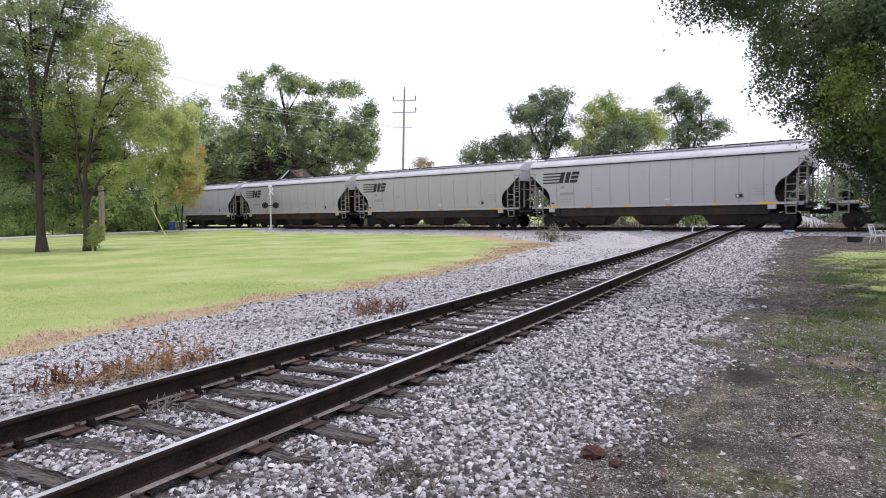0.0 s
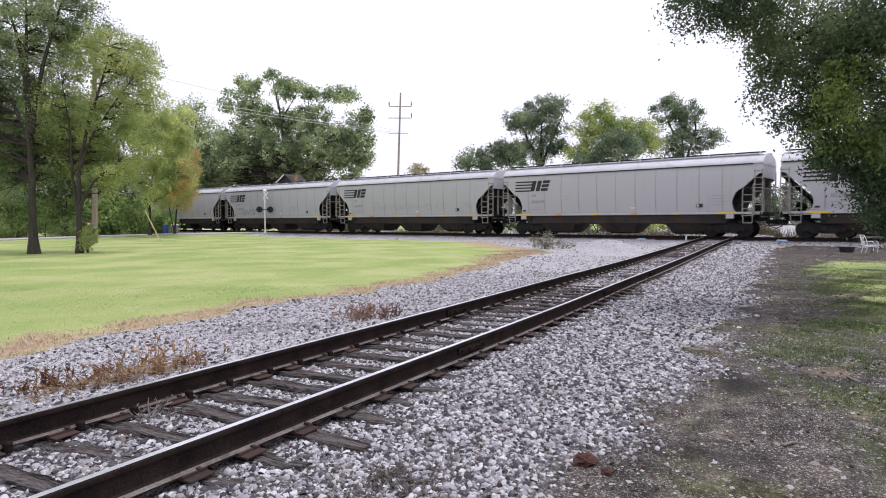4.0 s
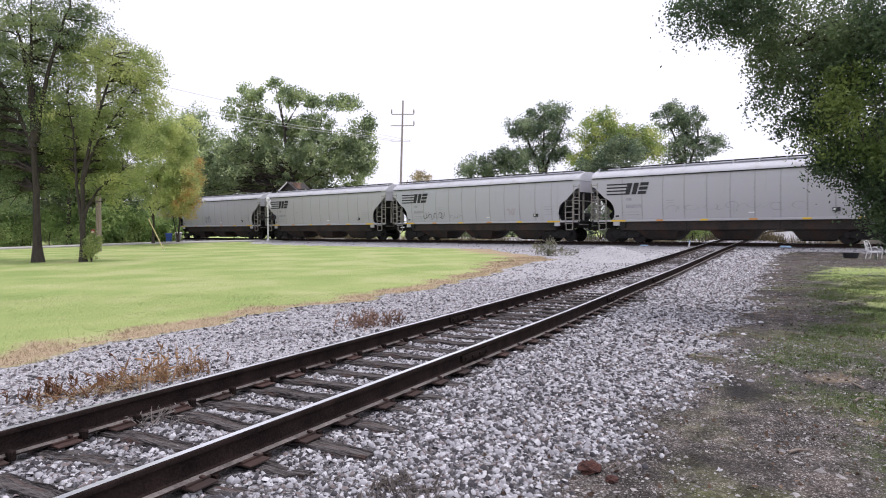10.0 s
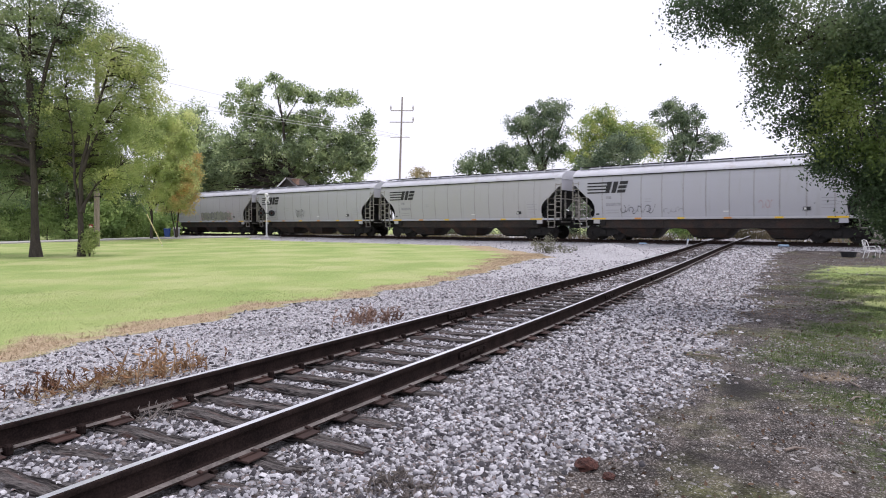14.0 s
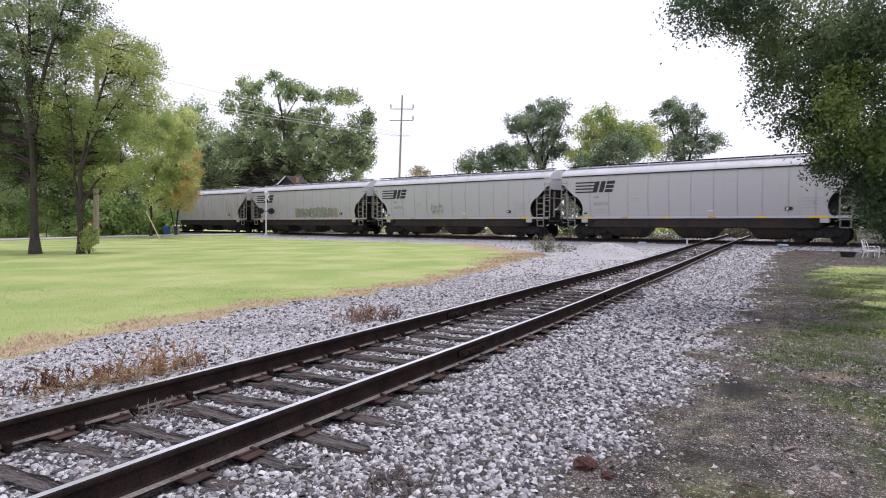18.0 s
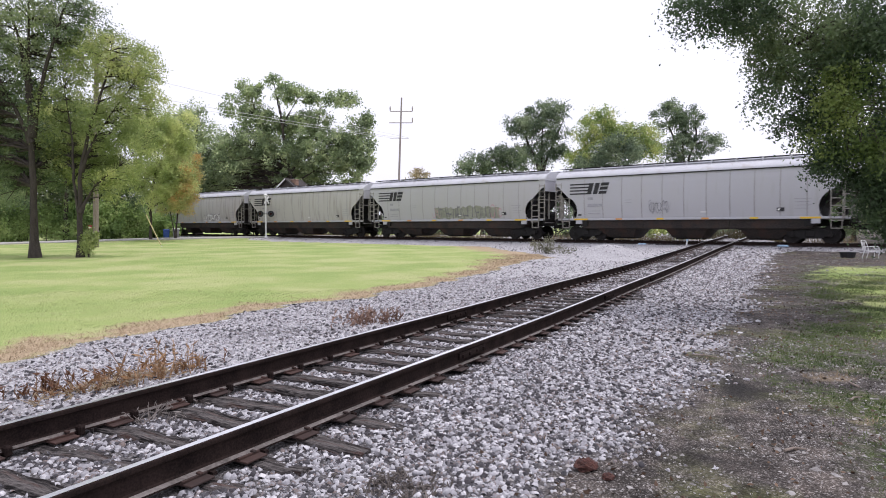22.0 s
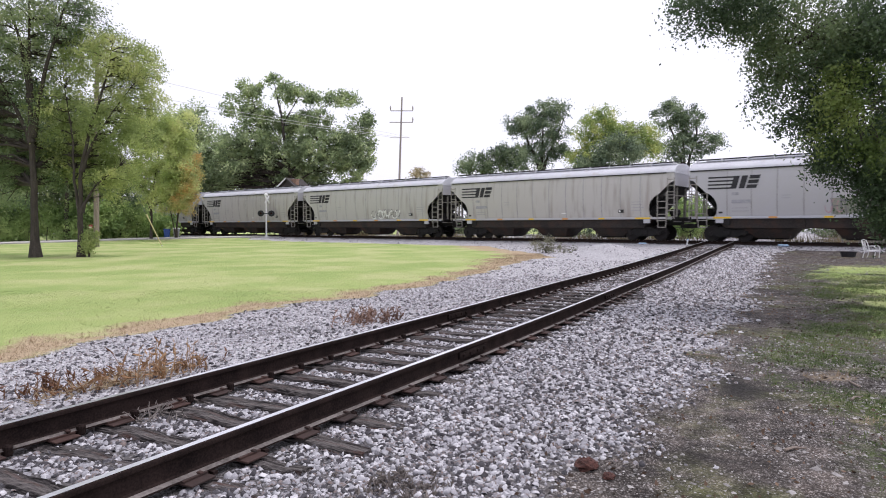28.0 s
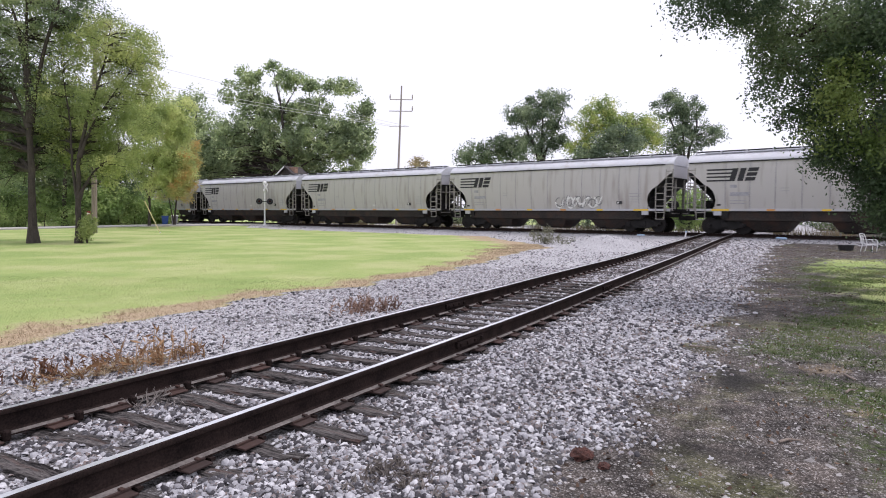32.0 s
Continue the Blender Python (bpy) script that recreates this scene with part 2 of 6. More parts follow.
GREY_MARK = material("faded_grey_mark", (0.24, 0.24, 0.26), (0.4, 0.4, 0.42), 3, 40, rough=0.7, bump=0)
WHITE_MARK = material("white_mark", (0.7, 0.7, 0.68), (0.78, 0.78, 0.76), 4, 40, rough=0.6, bump=0)
YELLOW = material("reflective_yellow", (0.75, 0.5, 0.03), (0.65, 0.42, 0.03), 6, 40, rough=0.5, bump=0)
ORANGE = material("faded_orange", (0.6, 0.26, 0.05), (0.5, 0.26, 0.1), 6, 40, rough=0.6, bump=0)
SCRAWL = material("spray_paint", (0.1, 0.1, 0.11), (0.2, 0.2, 0.21), 6, 40, rough=0.7, bump=0)
SCRAWL_RED = material("faded_red_spray_paint", (0.38, 0.29, 0.3), (0.44, 0.36, 0.37), 6, 40, rough=0.7, bump=0)
POLE_WOOD = material("weathered_pole", (0.16, 0.125, 0.1), (0.3, 0.255, 0.215), 2, 20, rough=0.9, bump=0.5, stretch=(5, 5, 0.4))
# distant pole: the haze before it is put into this paler colour
FAR_POLE = material("haze_pale_pole", (0.26, 0.22, 0.2), (0.4, 0.36, 0.33), 2, 20, rough=0.9, bump=0.3, stretch=(5, 5, 0.4))
PALE_METAL = material("galvanised_metal", (0.55, 0.55, 0.56), (0.7, 0.7, 0.7), 8, 50, rough=0.5, metal=0.3, bump=0.05)
ASPHALT = material("pale_asphalt", (0.36, 0.345, 0.325), (0.48, 0.46, 0.435), 0.6, 30, rough=0.9, bump=0.3, coords="World")
WIRE = material("dull_wire", (0.1, 0.1, 0.11), (0.16, 0.16, 0.17), 4, 30, rough=0.6, bump=0)
PALE_WIRE = material("pale_aluminium_wire", (0.55, 0.55, 0.54), (0.68, 0.68, 0.66), 4, 30, rough=0.6, bump=0)

# ---- plan: the main line and the branch track that crosses it ----
MAIN_U = Vector((-0.7735, 0.6338, 0))          # along the main line, away to the left
MAIN_N = Vector((0.6338, 0.7735, 0))           # across it, away from the eye
MAIN_P = Vector((0.76, 50.03, 0))              # a point on its centre line
MAIN_Z = 0.815                                 # top of rail
AXIS = math.atan2(600, 1120)
BR_F = Vector((math.sin(AXIS), math.cos(AXIS), 0))
BR_R = Vector((math.cos(AXIS), -math.sin(AXIS), 0))
GAUGE = 0.7535
RAIL_H = 0.188


# the branch line's course, fitted to the camera's view: along, sideways, height of rail top
LINE_Q = np.array([4.0, 9.0, 14.0, 20.0, 26.0, 32.0, 35.0, 38.5])
LINE_P = np.array([-3.99, -3.80, -3.765, -3.715, -3.645, -3.54, -3.40, -3.14])
LINE_Z = np.array([0.235, 0.303, 0.350, 0.392, 0.470, 0.580, 0.670, 0.805])


def eased(q, vals, s0, s1):
    """A smooth curve through vals at LINE_Q, running on straight at both ends."""
    q = np.asarray(q, float)
    m = np.gradient(vals, LINE_Q)
    m[0], m[-1] = s0, s1
    k = np.clip(np.searchsorted(LINE_Q, q) - 1, 0, len(LINE_Q) - 2)
    h = LINE_Q[k + 1] - LINE_Q[k]
    t = np.clip((q - LINE_Q[k]) / h, 0, 1)
    v = vals[k] * (1 + 2 * t) * (1 - t) ** 2 + m[k] * h * t * (1 - t) ** 2 + vals[k + 1] * t * t * (3 - 2 * t) + m[k + 1] * h * t * t * (t - 1)
    return v + s0 * np.minimum(q - LINE_Q[0], 0) + s1 * np.maximum(q - LINE_Q[-1], 0)


def bed_z(q):
    return eased(np.clip(q, -12.0, 62.0), LINE_Z, 0.0145, 0.032)


def branch_z(q):
    return float(bed_z(q))


def branch_off(q):
    """Sideways offset of the centre line and its slope."""
    a, b, c = (float(eased(q + e, LINE_P, 0.046, 0.06)) for e in (-0.05, 0.0, 0.05))
    return b, (c - a) / 0.1


def branch_point(q, side=0.0, dz=0.0):
    """A place on the branch line: q metres along, side metres to its right."""
    p, d = branch_off(q)
    n = math.sqrt(1 + d * d)
    return BR_R * (p + side / n) + BR_F * (q - side * d / n) + Vector((0, 0, branch_z(q) + dz))


def branch_pose(q, side=0.0, dz=0.0):
    f = (BR_F + BR_R * branch_off(q)[1]).normalized()
    f.z = branch_z(q + 0.3) - branch_z(q - 0.3)
    f.z /= 0.6
    f.normalize()
    r = f.cross(Vector((0, 0, 1))).normalized()
    m = Matrix((r, f, r.cross(f))).transposed().to_4x4()
    return Matrix.Translation(branch_point(q, side, dz)) @ m


def main_pose(s, side=0.0, dz=0.0):
    """Local x runs to the right along the main line, y away from the eye."""
    m = Matrix((-MAIN_U, MAIN_N, Vector((0, 0, 1)))).transposed().to_4x4()
    p = MAIN_P - MAIN_U * s + MAIN_N * side
    return Matrix.Translation((p.x, p.y, MAIN_Z + dz)) @ m


def arr_main(x, y):
    """Distance before the main line's centre."""
    return (MAIN_P.x - x) * MAIN_N.x + (MAIN_P.y - y) * MAIN_N.y


def arr_branch(x, y):
    q = x * BR_F.x + y * BR_F.y
    p = x * BR_R.x + y * BR_R.y
    return q, p - eased(q, LINE_P, 0.046, 0.06)


def smooth(a, b, v):
    t = np.clip((v - a) / (b - a), 0, 1)
    return t * t * (3 - 2 * t)


def wob(x, y, s, k):
    """Cheap smooth unevenness in arrays."""
    return (np.sin(x * s + k) * np.cos(y * s * 1.31 + 2 * k) + np.sin(x * s * 2.3 + y * s * 1.7 + 3 * k) * 0.5 + np.sin(y * s * 4.1 - x * s * 3.3 + k) * 0.3) / 1.8


# edges of the lawn beside the branch track: (along, right offset)
LAWN_EDGE_Q = np.array([-20, 4.2, 5.0, 8.0, 9.1, 10.5, 11.5, 13, 14.2, 16, 18, 21.7, 25.8, 28, 31, 33, 36, 60.0])
LAWN_EDGE_P = np.array([-4.2, -4.4, -4.75, -4.75, -5.2, -4.9, -4.35, -4.6, -4.3, -4.6, -4.7, -5.3, -5.9, -5.6, -7.4, -9.5, -12, -30.0])
DIRT_EDGE_Q = np.array([-20, 4.0, 4.6, 6.5, 8.5, 15, 25, 33, 37, 60.0])
DIRT_EDGE_P = np.array([2.75, 2.75, 2.75, 2.8, 2.82, 2.98, 2.95, 2.9, 2.9, 4.0])
RIGHT_Q, RIGHT_P = np.array([-20, 6, 10, 13, 15.5, 21, 23.5, 40]), np.array([5.8, 5.3, 5.15, 5.1, 5.0, 4.55, 4.6, 5.1])
# street: centre line and height
STREET = ((-75, 36, 0.1), (-38.8, 55.4, 0.2), (-28.9, 60.6, 0.5), (-18.3, 65.6, 0.69), (-9.0, 72.0, 0.69), (30, 103, 0.5))


def zones(x, y):
    """Shares of gravel and lawn and dry grass at places."""
    q, p = arr_branch(x, y)
    dm = arr_main(x, y)
    w = wob(x, y, 1.7, 0.4) * 0.28 + wob(x, y, 6.1, 1.9) * 0.13
    lawn_e, dirt_e = np.interp(q, LAWN_EDGE_Q, LAWN_EDGE_P), np.interp(q, DIRT_EDGE_Q, DIRT_EDGE_P)
    gravel = smooth(-0.25, 0.25, p - lawn_e + w) * smooth(-0.75, 0.4, dirt_e - p + w * 1.6)
    gravel = np.maximum(gravel, smooth(4.6, 4.0, np.abs(dm) + w + 1.5 * smooth(2.6, 4.2, p) * smooth(0, 1, dm)))
    beyond = smooth(-4, -5, dm) * smooth(-16, -12, dm)
    lawn = smooth(0.2, -0.3, p - lawn_e + w)
    dry = smooth(1.35, 0.45, (lawn_e - p) / (1 + 1.5 * smooth(20, 28, q)) + w * 1.7) * lawn
    dry = np.maximum(dry, beyond * 0.8)
    for cx, cy, rx, ry in ((4.15, 6.75, 0.26, 0.14), (3.62, 5.2, 0.2, 0.12)):
        dry = np.maximum(dry, smooth(1.25, 0.3, np.hypot((x - cx) / rx, (y - cy) / ry) + w * 1.6) * 0.62)
    right = smooth(-0.5, 0.6, p - np.interp(q, RIGHT_Q, RIGHT_P) + w * 1.8) * smooth(10.5, 13, dm + w * 2) * smooth(2.4, 3.6, p)
    right = right * (0.62 + 0.5 * wob(x, y, 1.1, 2.2) + 0.35 * smooth(9, 12, x - 0.35 * y))
    return gravel, np.maximum(lawn, np.clip(right, 0, 0.95)), dry


def shaded_green(x, y):
    """Share of thin green growth on the dirt, dulled in colour for the tree's shade."""
    q, p = arr_branch(x, y)
    return smooth(3.2, 3.95, p - 1.1 * smooth(8.2, 5.2, q) - 0.6 * smooth(10.0, 13.0, q) + 0.4 * wob(x, y, 0.9, 0.3)) * smooth(11, 14, arr_main(x, y)) * smooth(-0.6, 0.3, wob(x, y, 1.6, 0.9) + 0.4 * wob(x, y, 4.4, 1.9))


def stain(x, y):
    """Damp dark patches on the dirt."""
    w = wob(x, y, 5.0, 0.7) * 0.45
    a = smooth(1.25, 0.3, np.hypot((x - 3.0) / 0.3, (y - 6.35) / 0.62) + w)
    b = smooth(1.25, 0.3, np.hypot((x - 3.95) / 0.5, (y - 6.75) / 0.45) + w) * 0.35
    c = smooth(1.2, 0.2, np.hypot((x - 1.9) / 0.5, (y - 4.4) / 0.3) + w) * 0.5
    d = smooth(1.3, 0.2, np.hypot((x + 2.6) / 1.0, (y - 9.8) / 0.6) + w) * 0.75
    return np.clip(a + b + c + d, 0, 1)


def ground_z(x, y):
    q, p = arr_branch(x, y)
    dm = arr_main(x, y)
    qq = np.clip(38.6 - dm, -12, 38)
    base = 0.167 + 0.01486 * qq - 0.000076 * qq * qq - 0.27
    bed = bed_z(q) - 0.25
    base = base + (bed - base) * smooth(3.4, 1.7, np.abs(p))
    ends = np.abs(np.abs(p) - 1.35)
    base = base + smooth(0.42, 0.16, ends) * (0.035 + 0.035 * wob(x, y, 1.9, 2.6)) * smooth(3, 7, q) * smooth(36, 33, q)
    base = np.maximum(base, (MAIN_Z - 0.22) - np.clip(np.abs(dm) - 1.9, 0, 9) * 0.16)
    for (ax, ay, az), (bx, by, bz) in zip(STREET[:-1], STREET[1:]):
        ll = (bx - ax) ** 2 + (by - ay) ** 2
        t = np.clip(((x - ax) * (bx - ax) + (y - ay) * (by - ay)) / ll, 0, 1)
        d = np.hypot(x - ax - t * (bx - ax), y - ay - t * (by - ay))
        base = np.maximum(base, az + t * (bz - az) - 0.05 - np.clip(d - 3.2, 0, 30) * 0.07)
    heap = 0.62 * smooth(1.0, 0.05, np.hypot((q - 28.6) / 2.6, (p + 3.35) / 2.2) + wob(x, y, 2.2, 0.9) * 0.12)
    return base + heap + wob(x, y, 0.55, 0.2) * 0.02 + wob(x, y, 2.9, 1.2) * 0.008


def zg(x, y):
    return float(ground_z(np.array([x]), np.array([y]))[0])


# ---- ground: one sheet to the horizon ----
def stretch(lo, hi, fine, n):
    """Even steps between lo and hi, growing ones beyond."""
    mid = np.arange(lo, hi, fine)
    out = fine * (1.13 ** np.arange(1, n)).cumsum()
    return np.concatenate([(lo - out)[::-1], mid, hi + out])


def ground_material():
    mt = bpy.data.materials.new("ground_cover")
    mt.use_nodes = True
    n, l = mt.node_tree.nodes, mt.node_tree.links
    bsdf = n["Principled BSDF"]
    bsdf.inputs["Roughness"].default_value = 0.95
    bsdf.inputs["Specular IOR Level"].default_value = 0.15
    pos = n.new("ShaderNodeNewGeometry").outputs["Position"]
    att = n.new("ShaderNodeAttribute")
    att.attribute_name = "cover"
    sep = n.new("ShaderNodeSeparateColor")
    l.new(att.outputs["Color"], sep.inputs[0])

    def nz(s, d=5, kind="ShaderNodeTexNoise"):
        t = n.new(kind)
        t.inputs["Scale"].default_value = s
        if kind == "ShaderNodeTexNoise":
            t.inputs["Detail"].default_value = d
        l.new(pos, t.inputs["Vector"])
        return t

    def ramp(val, *stops):
        r = n.new("ShaderNodeValToRGB")
        e = r.color_ramp.elements
        e[0].position, e[0].color = stops[0][0], (*stops[0][1], 1)
        e[1].position, e[1].color = stops[-1][0], (*stops[-1][1], 1)
        for p, c in stops[1:-1]:
            k = e.new(p)
            k.color = (*c, 1)
        l.new(val, r.inputs[0])
        return r.outputs[0]

    def mixed(f, a, b):
        m = n.new("ShaderNodeMixRGB")
        l.new(f, m.inputs[0]), l.new(a, m.inputs[1]), l.new(b, m.inputs[2])
        return m.outputs[0]

    def edged(val, soft):
        """A share made ragged by noise."""
        a = n.new("ShaderNodeMath")
        a.operation = "ADD"
        l.new(val, a.inputs[0])
        s = n.new("ShaderNodeMapRange")
        s.inputs[3].default_value, s.inputs[4].default_value = -0.45, 0.45
        l.new(nz(7, 6).outputs[0], s.inputs[0])
        l.new(s.outputs[0], a.inputs[1])
        r = n.new("ShaderNodeMapRange")
        r.inputs[1].default_value, r.inputs[2].default_value = 0.5 - soft, 0.5 + soft
        l.new(a.outputs[0], r.inputs[0])
        return r.outputs[0]

    grit = nz(105, kind="ShaderNodeTexVoronoi")
    dirt = mixed(nz(60, 3).outputs[0], ramp(nz(1.1).outputs[0], (0.3, (0.028, 0.025, 0.023)), (0.5, (0.058, 0.051, 0.047)), (0.7, (0.1, 0.088, 0.081))), ramp(grit.outputs["Color"], (0.15, (0.013, 0.012, 0.011)), (0.55, (0.066, 0.058, 0.053)), (0.7, (0.15, 0.138, 0.13)), (0.9, (0.42, 0.4, 0.39))))
    dirt = mixed(ramp(nz(0.8, 6).outputs[0], (0.54, (0, 0, 0)), (0.66, (0.6, 0.6, 0.6))), dirt, ramp(nz(40, 4).outputs[0], (0.35, (0.06, 0.07, 0.025)), (0.65, (0.13, 0.14, 0.055))))
    blot = n.new("ShaderNodeMixRGB")
    blot.blend_type = "MULTIPLY"
    blot.inputs[0].default_value = 1.0
    l.new(dirt, blot.inputs[1])
    l.new(mixed(nz(2.6, 5).outputs[0], ramp(nz(4.2, 9).outputs[0], (0.36, (0.38, 0.35, 0.33)), (0.48, (1.0, 0.97, 0.94)), (0.62, (2.1, 1.98, 1.86))), ramp(nz(26, 4).outputs[0], (0.36, (0.4, 0.38, 0.36)), (0.52, (1.0, 1.0, 1.0)), (0.66, (1.7, 1.68, 1.66)))), blot.inputs[2])
    dirt = blot.outputs[0]
    vor = nz(38, kind="ShaderNodeTexVoronoi")
    pale = mixed(nz(2.0).outputs[0], ramp(vor.outputs["Color"], (0.1, (0.21, 0.206, 0.212)), (0.5, (0.42, 0.413, 0.422)), (0.9, (0.65, 0.64, 0.65))), ramp(nz(70, 3).outputs[0], (0.3, (0.2, 0.196, 0.2)), (0.7, (0.58, 0.57, 0.577))))
    finer = n.new("ShaderNodeAttribute")
    finer.attribute_name = "fine"
    # near bed darkened to stand for shade between the stones
    gap_shade = ramp(nz(55, 4).outputs[0], (0.3, (0.05, 0.046, 0.045)), (0.55, (0.12, 0.113, 0.112)), (0.7, (0.27, 0.262, 0.265)))
    gravel = mixed(finer.outputs["Fac"], gap_shade, pale)
    lawn = mixed(nz(45, 3).outputs[0], ramp(nz(0.35, 6).outputs[0], (0.38, (0.22, 0.32, 0.095)), (0.5, (0.34, 0.405, 0.15)), (0.62, (0.5, 0.49, 0.255))), ramp(nz(90, 3).outputs[0], (0.3, (0.16, 0.25, 0.055)), (0.7, (0.45, 0.5, 0.19))))
    straw = ramp(nz(30, 4).outputs[0], (0.3, (0.22, 0.165, 0.105)), (0.5, (0.4, 0.305, 0.195)), (0.7, (0.53, 0.44, 0.3)))
    # thin green whose dark ramp holds the shade of the tree
    thin = n.new("ShaderNodeAttribute")
    thin.attribute_name = "shaded_green"
    dirt = mixed(edged(thin.outputs["Fac"], 0.4), dirt, mixed(ramp(nz(13, 7).outputs[0], (0.44, (0.1, 0.1, 0.1)), (0.6, (0.9, 0.9, 0.9))), ramp(nz(9, 6).outputs[0], (0.35, (0.032, 0.05, 0.015)), (0.65, (0.1, 0.135, 0.04))), dirt))
    col = mixed(edged(sep.outputs[1], 0.2), dirt, lawn)
    col = mixed(edged(sep.outputs[2], 0.35), col, straw)
    col = mixed(edged(sep.outputs[0], 0.12), col, gravel)
    dim = n.new("ShaderNodeMath")
    dim.operation = "MULTIPLY"
    dim.inputs[1].default_value = 0.95
    wet = n.new("ShaderNodeAttribute")
    wet.attribute_name = "damp"
    l.new(wet.outputs["Fac"], dim.inputs[0])
    col = mixed(dim.outputs[0], col, ramp(nz(50, 3).outputs[0], (0.3, (0.013, 0.013, 0.012)), (0.7, (0.036, 0.034, 0.032))))
    l.new(col, bsdf.inputs["Base Color"])
    b1, b2 = n.new("ShaderNodeBump"), n.new("ShaderNodeBump")
    b1.inputs["Strength"].default_value, b1.inputs["Distance"].default_value = 0.8, 0.02
    b2.inputs["Strength"].default_value, b2.inputs["Distance"].default_value = 0.6, 0.03
    l.new(nz(45, 4).outputs[0], b1.inputs["Height"])
    l.new(vor.outputs["Distance"], b2.inputs["Height"])
    b2.invert = True
    l.new(b1.outputs[0], b2.inputs["Normal"])
    l.new(b2.outputs[0], bsdf.inputs["Normal"])
    return mt


gx, gy = stretch(-22.0, 22.0, 0.23, 60), stretch(0.0, 46.0, 0.23, 60)
GX, GY = np.meshgrid(gx, gy)
vx, vy = GX.ravel(), GY.ravel()
nx, ny = len(gx), len(gy)
ii = (np.arange(ny - 1)[:, None] * nx + np.arange(nx - 1)[None, :]).ravel()
gm = big_mesh("ground", np.stack([vx, vy, ground_z(vx, vy)], -1), np.stack([ii, ii + 1, ii + nx + 1, ii + nx], -1), ground_material())
gm.shade_smooth()
cov = gm.color_attributes.new("cover", "FLOAT_COLOR", "POINT")
g0, g1, g2 = zones(vx, vy)
cov.data.foreach_set("color", np.stack([g0, g1, g2, np.ones_like(g0)], -1).astype(np.float32).ravel())
gq, gp = arr_branch(vx, vy)
# fine gravel strip; farther along, the whole bed is paled like lit stone tops
gm.attributes.new("fine", "FLOAT", "POINT").data.foreach_set("value", np.maximum(smooth(-1.3, -1.7, gp + wob(vx, vy, 3, 0.5) * 0.25) * smooth(2, 4, gq), smooth(5.5, 9.5, gq)).astype(np.float32))
gm.attributes.new("shaded_green", "FLOAT", "POINT").data.foreach_set("value", shaded_green(vx, vy).astype(np.float32))
gm.attributes.new("damp", "FLOAT", "POINT").data.foreach_set("value", stain(vx, vy).astype(np.float32))
ground = tagged(new("ground", gm), "mown lawn, bare dirt and gravel ground", "ground", kind="structure")

# ---- street that crosses the main line ----
road_b = Build()
rc = [Vector(c) for c in STREET]
ring = []
for i, c in enumerate(rc):
    d = rc[min(i + 1, len(rc) - 1)] - rc[max(i - 1, 0)]
    d.z = 0
    d.normalize()
    s = Vector((d.y, -d.x, 0)) * 3.6
    ring.append([(c.x - s.x, c.y - s.y, c.z - 0.3), (c.x - s.x, c.y - s.y, c.z), (c.x, c.y, c.z + 0.04), (c.x + s.x, c.y + s.y, c.z), (c.x + s.x, c.y + s.y, c.z - 0.3)])
road_b.loft(ring)
tagged(new("road", road_b.mesh("road", ASPHALT)), "pale worn asphalt street crossing the railway", "road", kind="structure")


# ---- rails ----
def rail_profile(h=RAIL_H):
    """Half-plane outline of a rail, top at z = 0."""
    right = [(0.0255, 0.0), (0.034, -0.006), (0.036, -0.016), (0.035, -0.036), (0.012, -0.047), (0.008, -0.07), (0.009, -h + 0.032), (0.03, -h + 0.022), (0.07, -h + 0.012), (0.07, -h)]
    return right + [(-a, b) for a, b in right[::-1]]


def rail_mesh(name, poses, mats=(RUST_RAIL, STEEL_TOP, RAIL_FOOT)):
    """A rail through poses; the running surface is bright, the foot's upper faces paled for sky light."""
    prof = rail_profile()
    k = len(prof)
    b = Build()
    b.loft([[tuple(m @ Vector((x, 0, z))) for x, z in prof] for m in poses])
    me = b.mesh(name, mats[0])
    me.materials.append(mats[1])
    me.materials.append(mats[2])
    rows = len(poses) - 1
    for pi, poly in enumerate(me.polygons):
        if pi < rows * k:
            if pi % k == k - 1:
                poly.material_index = 1
            elif pi % k in (7, k - 9):
                poly.material_index = 2
    return me


branch = thing("branch_track", pose(0, 0, 0), "single rusty branch railway track on weathered wooden ties in pale ballast", "railway track", kind="structure")
Q_END = 39.1
JOINTS = {-1: (-6.0, 8.95, 20.8, Q_END), 1: (-6.0, 6.55, 12.6, 17.3, 27.0, Q_END)}
for side in (-1, 1):
    cuts = JOINTS[side]
    for a, b in zip(cuts[:-1], cuts[1:]):
        steps = max(2, int((b - a) / 0.8))
        qs = [a + 0.003 + (b - a - 0.006) * i / steps for i in range(steps + 1)]
        part("rail", rail_mesh("rail", [branch_pose(q, side * GAUGE) for q in qs]), None, branch, "dark rusty rail with a bright worn head")
    for j in cuts[1:-1]:
        for face in (-1, 1):
            jb = Build()
            jb.plate([(-0.32, -0.125), (0.32, -0.125), (0.32, -0.055), (-0.32, -0.055)], "x", face * 0.026, 0.026)
            for bx in (-0.25, -0.09, 0.09, 0.25):
                jb.box(face * 0.046, bx, -0.09, 0.03, 0.038, 0.038, 0.006)
            part("joint_bar", jb, RUST_RAIL, branch, "rusty bolted joint bar", m=branch_pose(j, side * GAUGE))


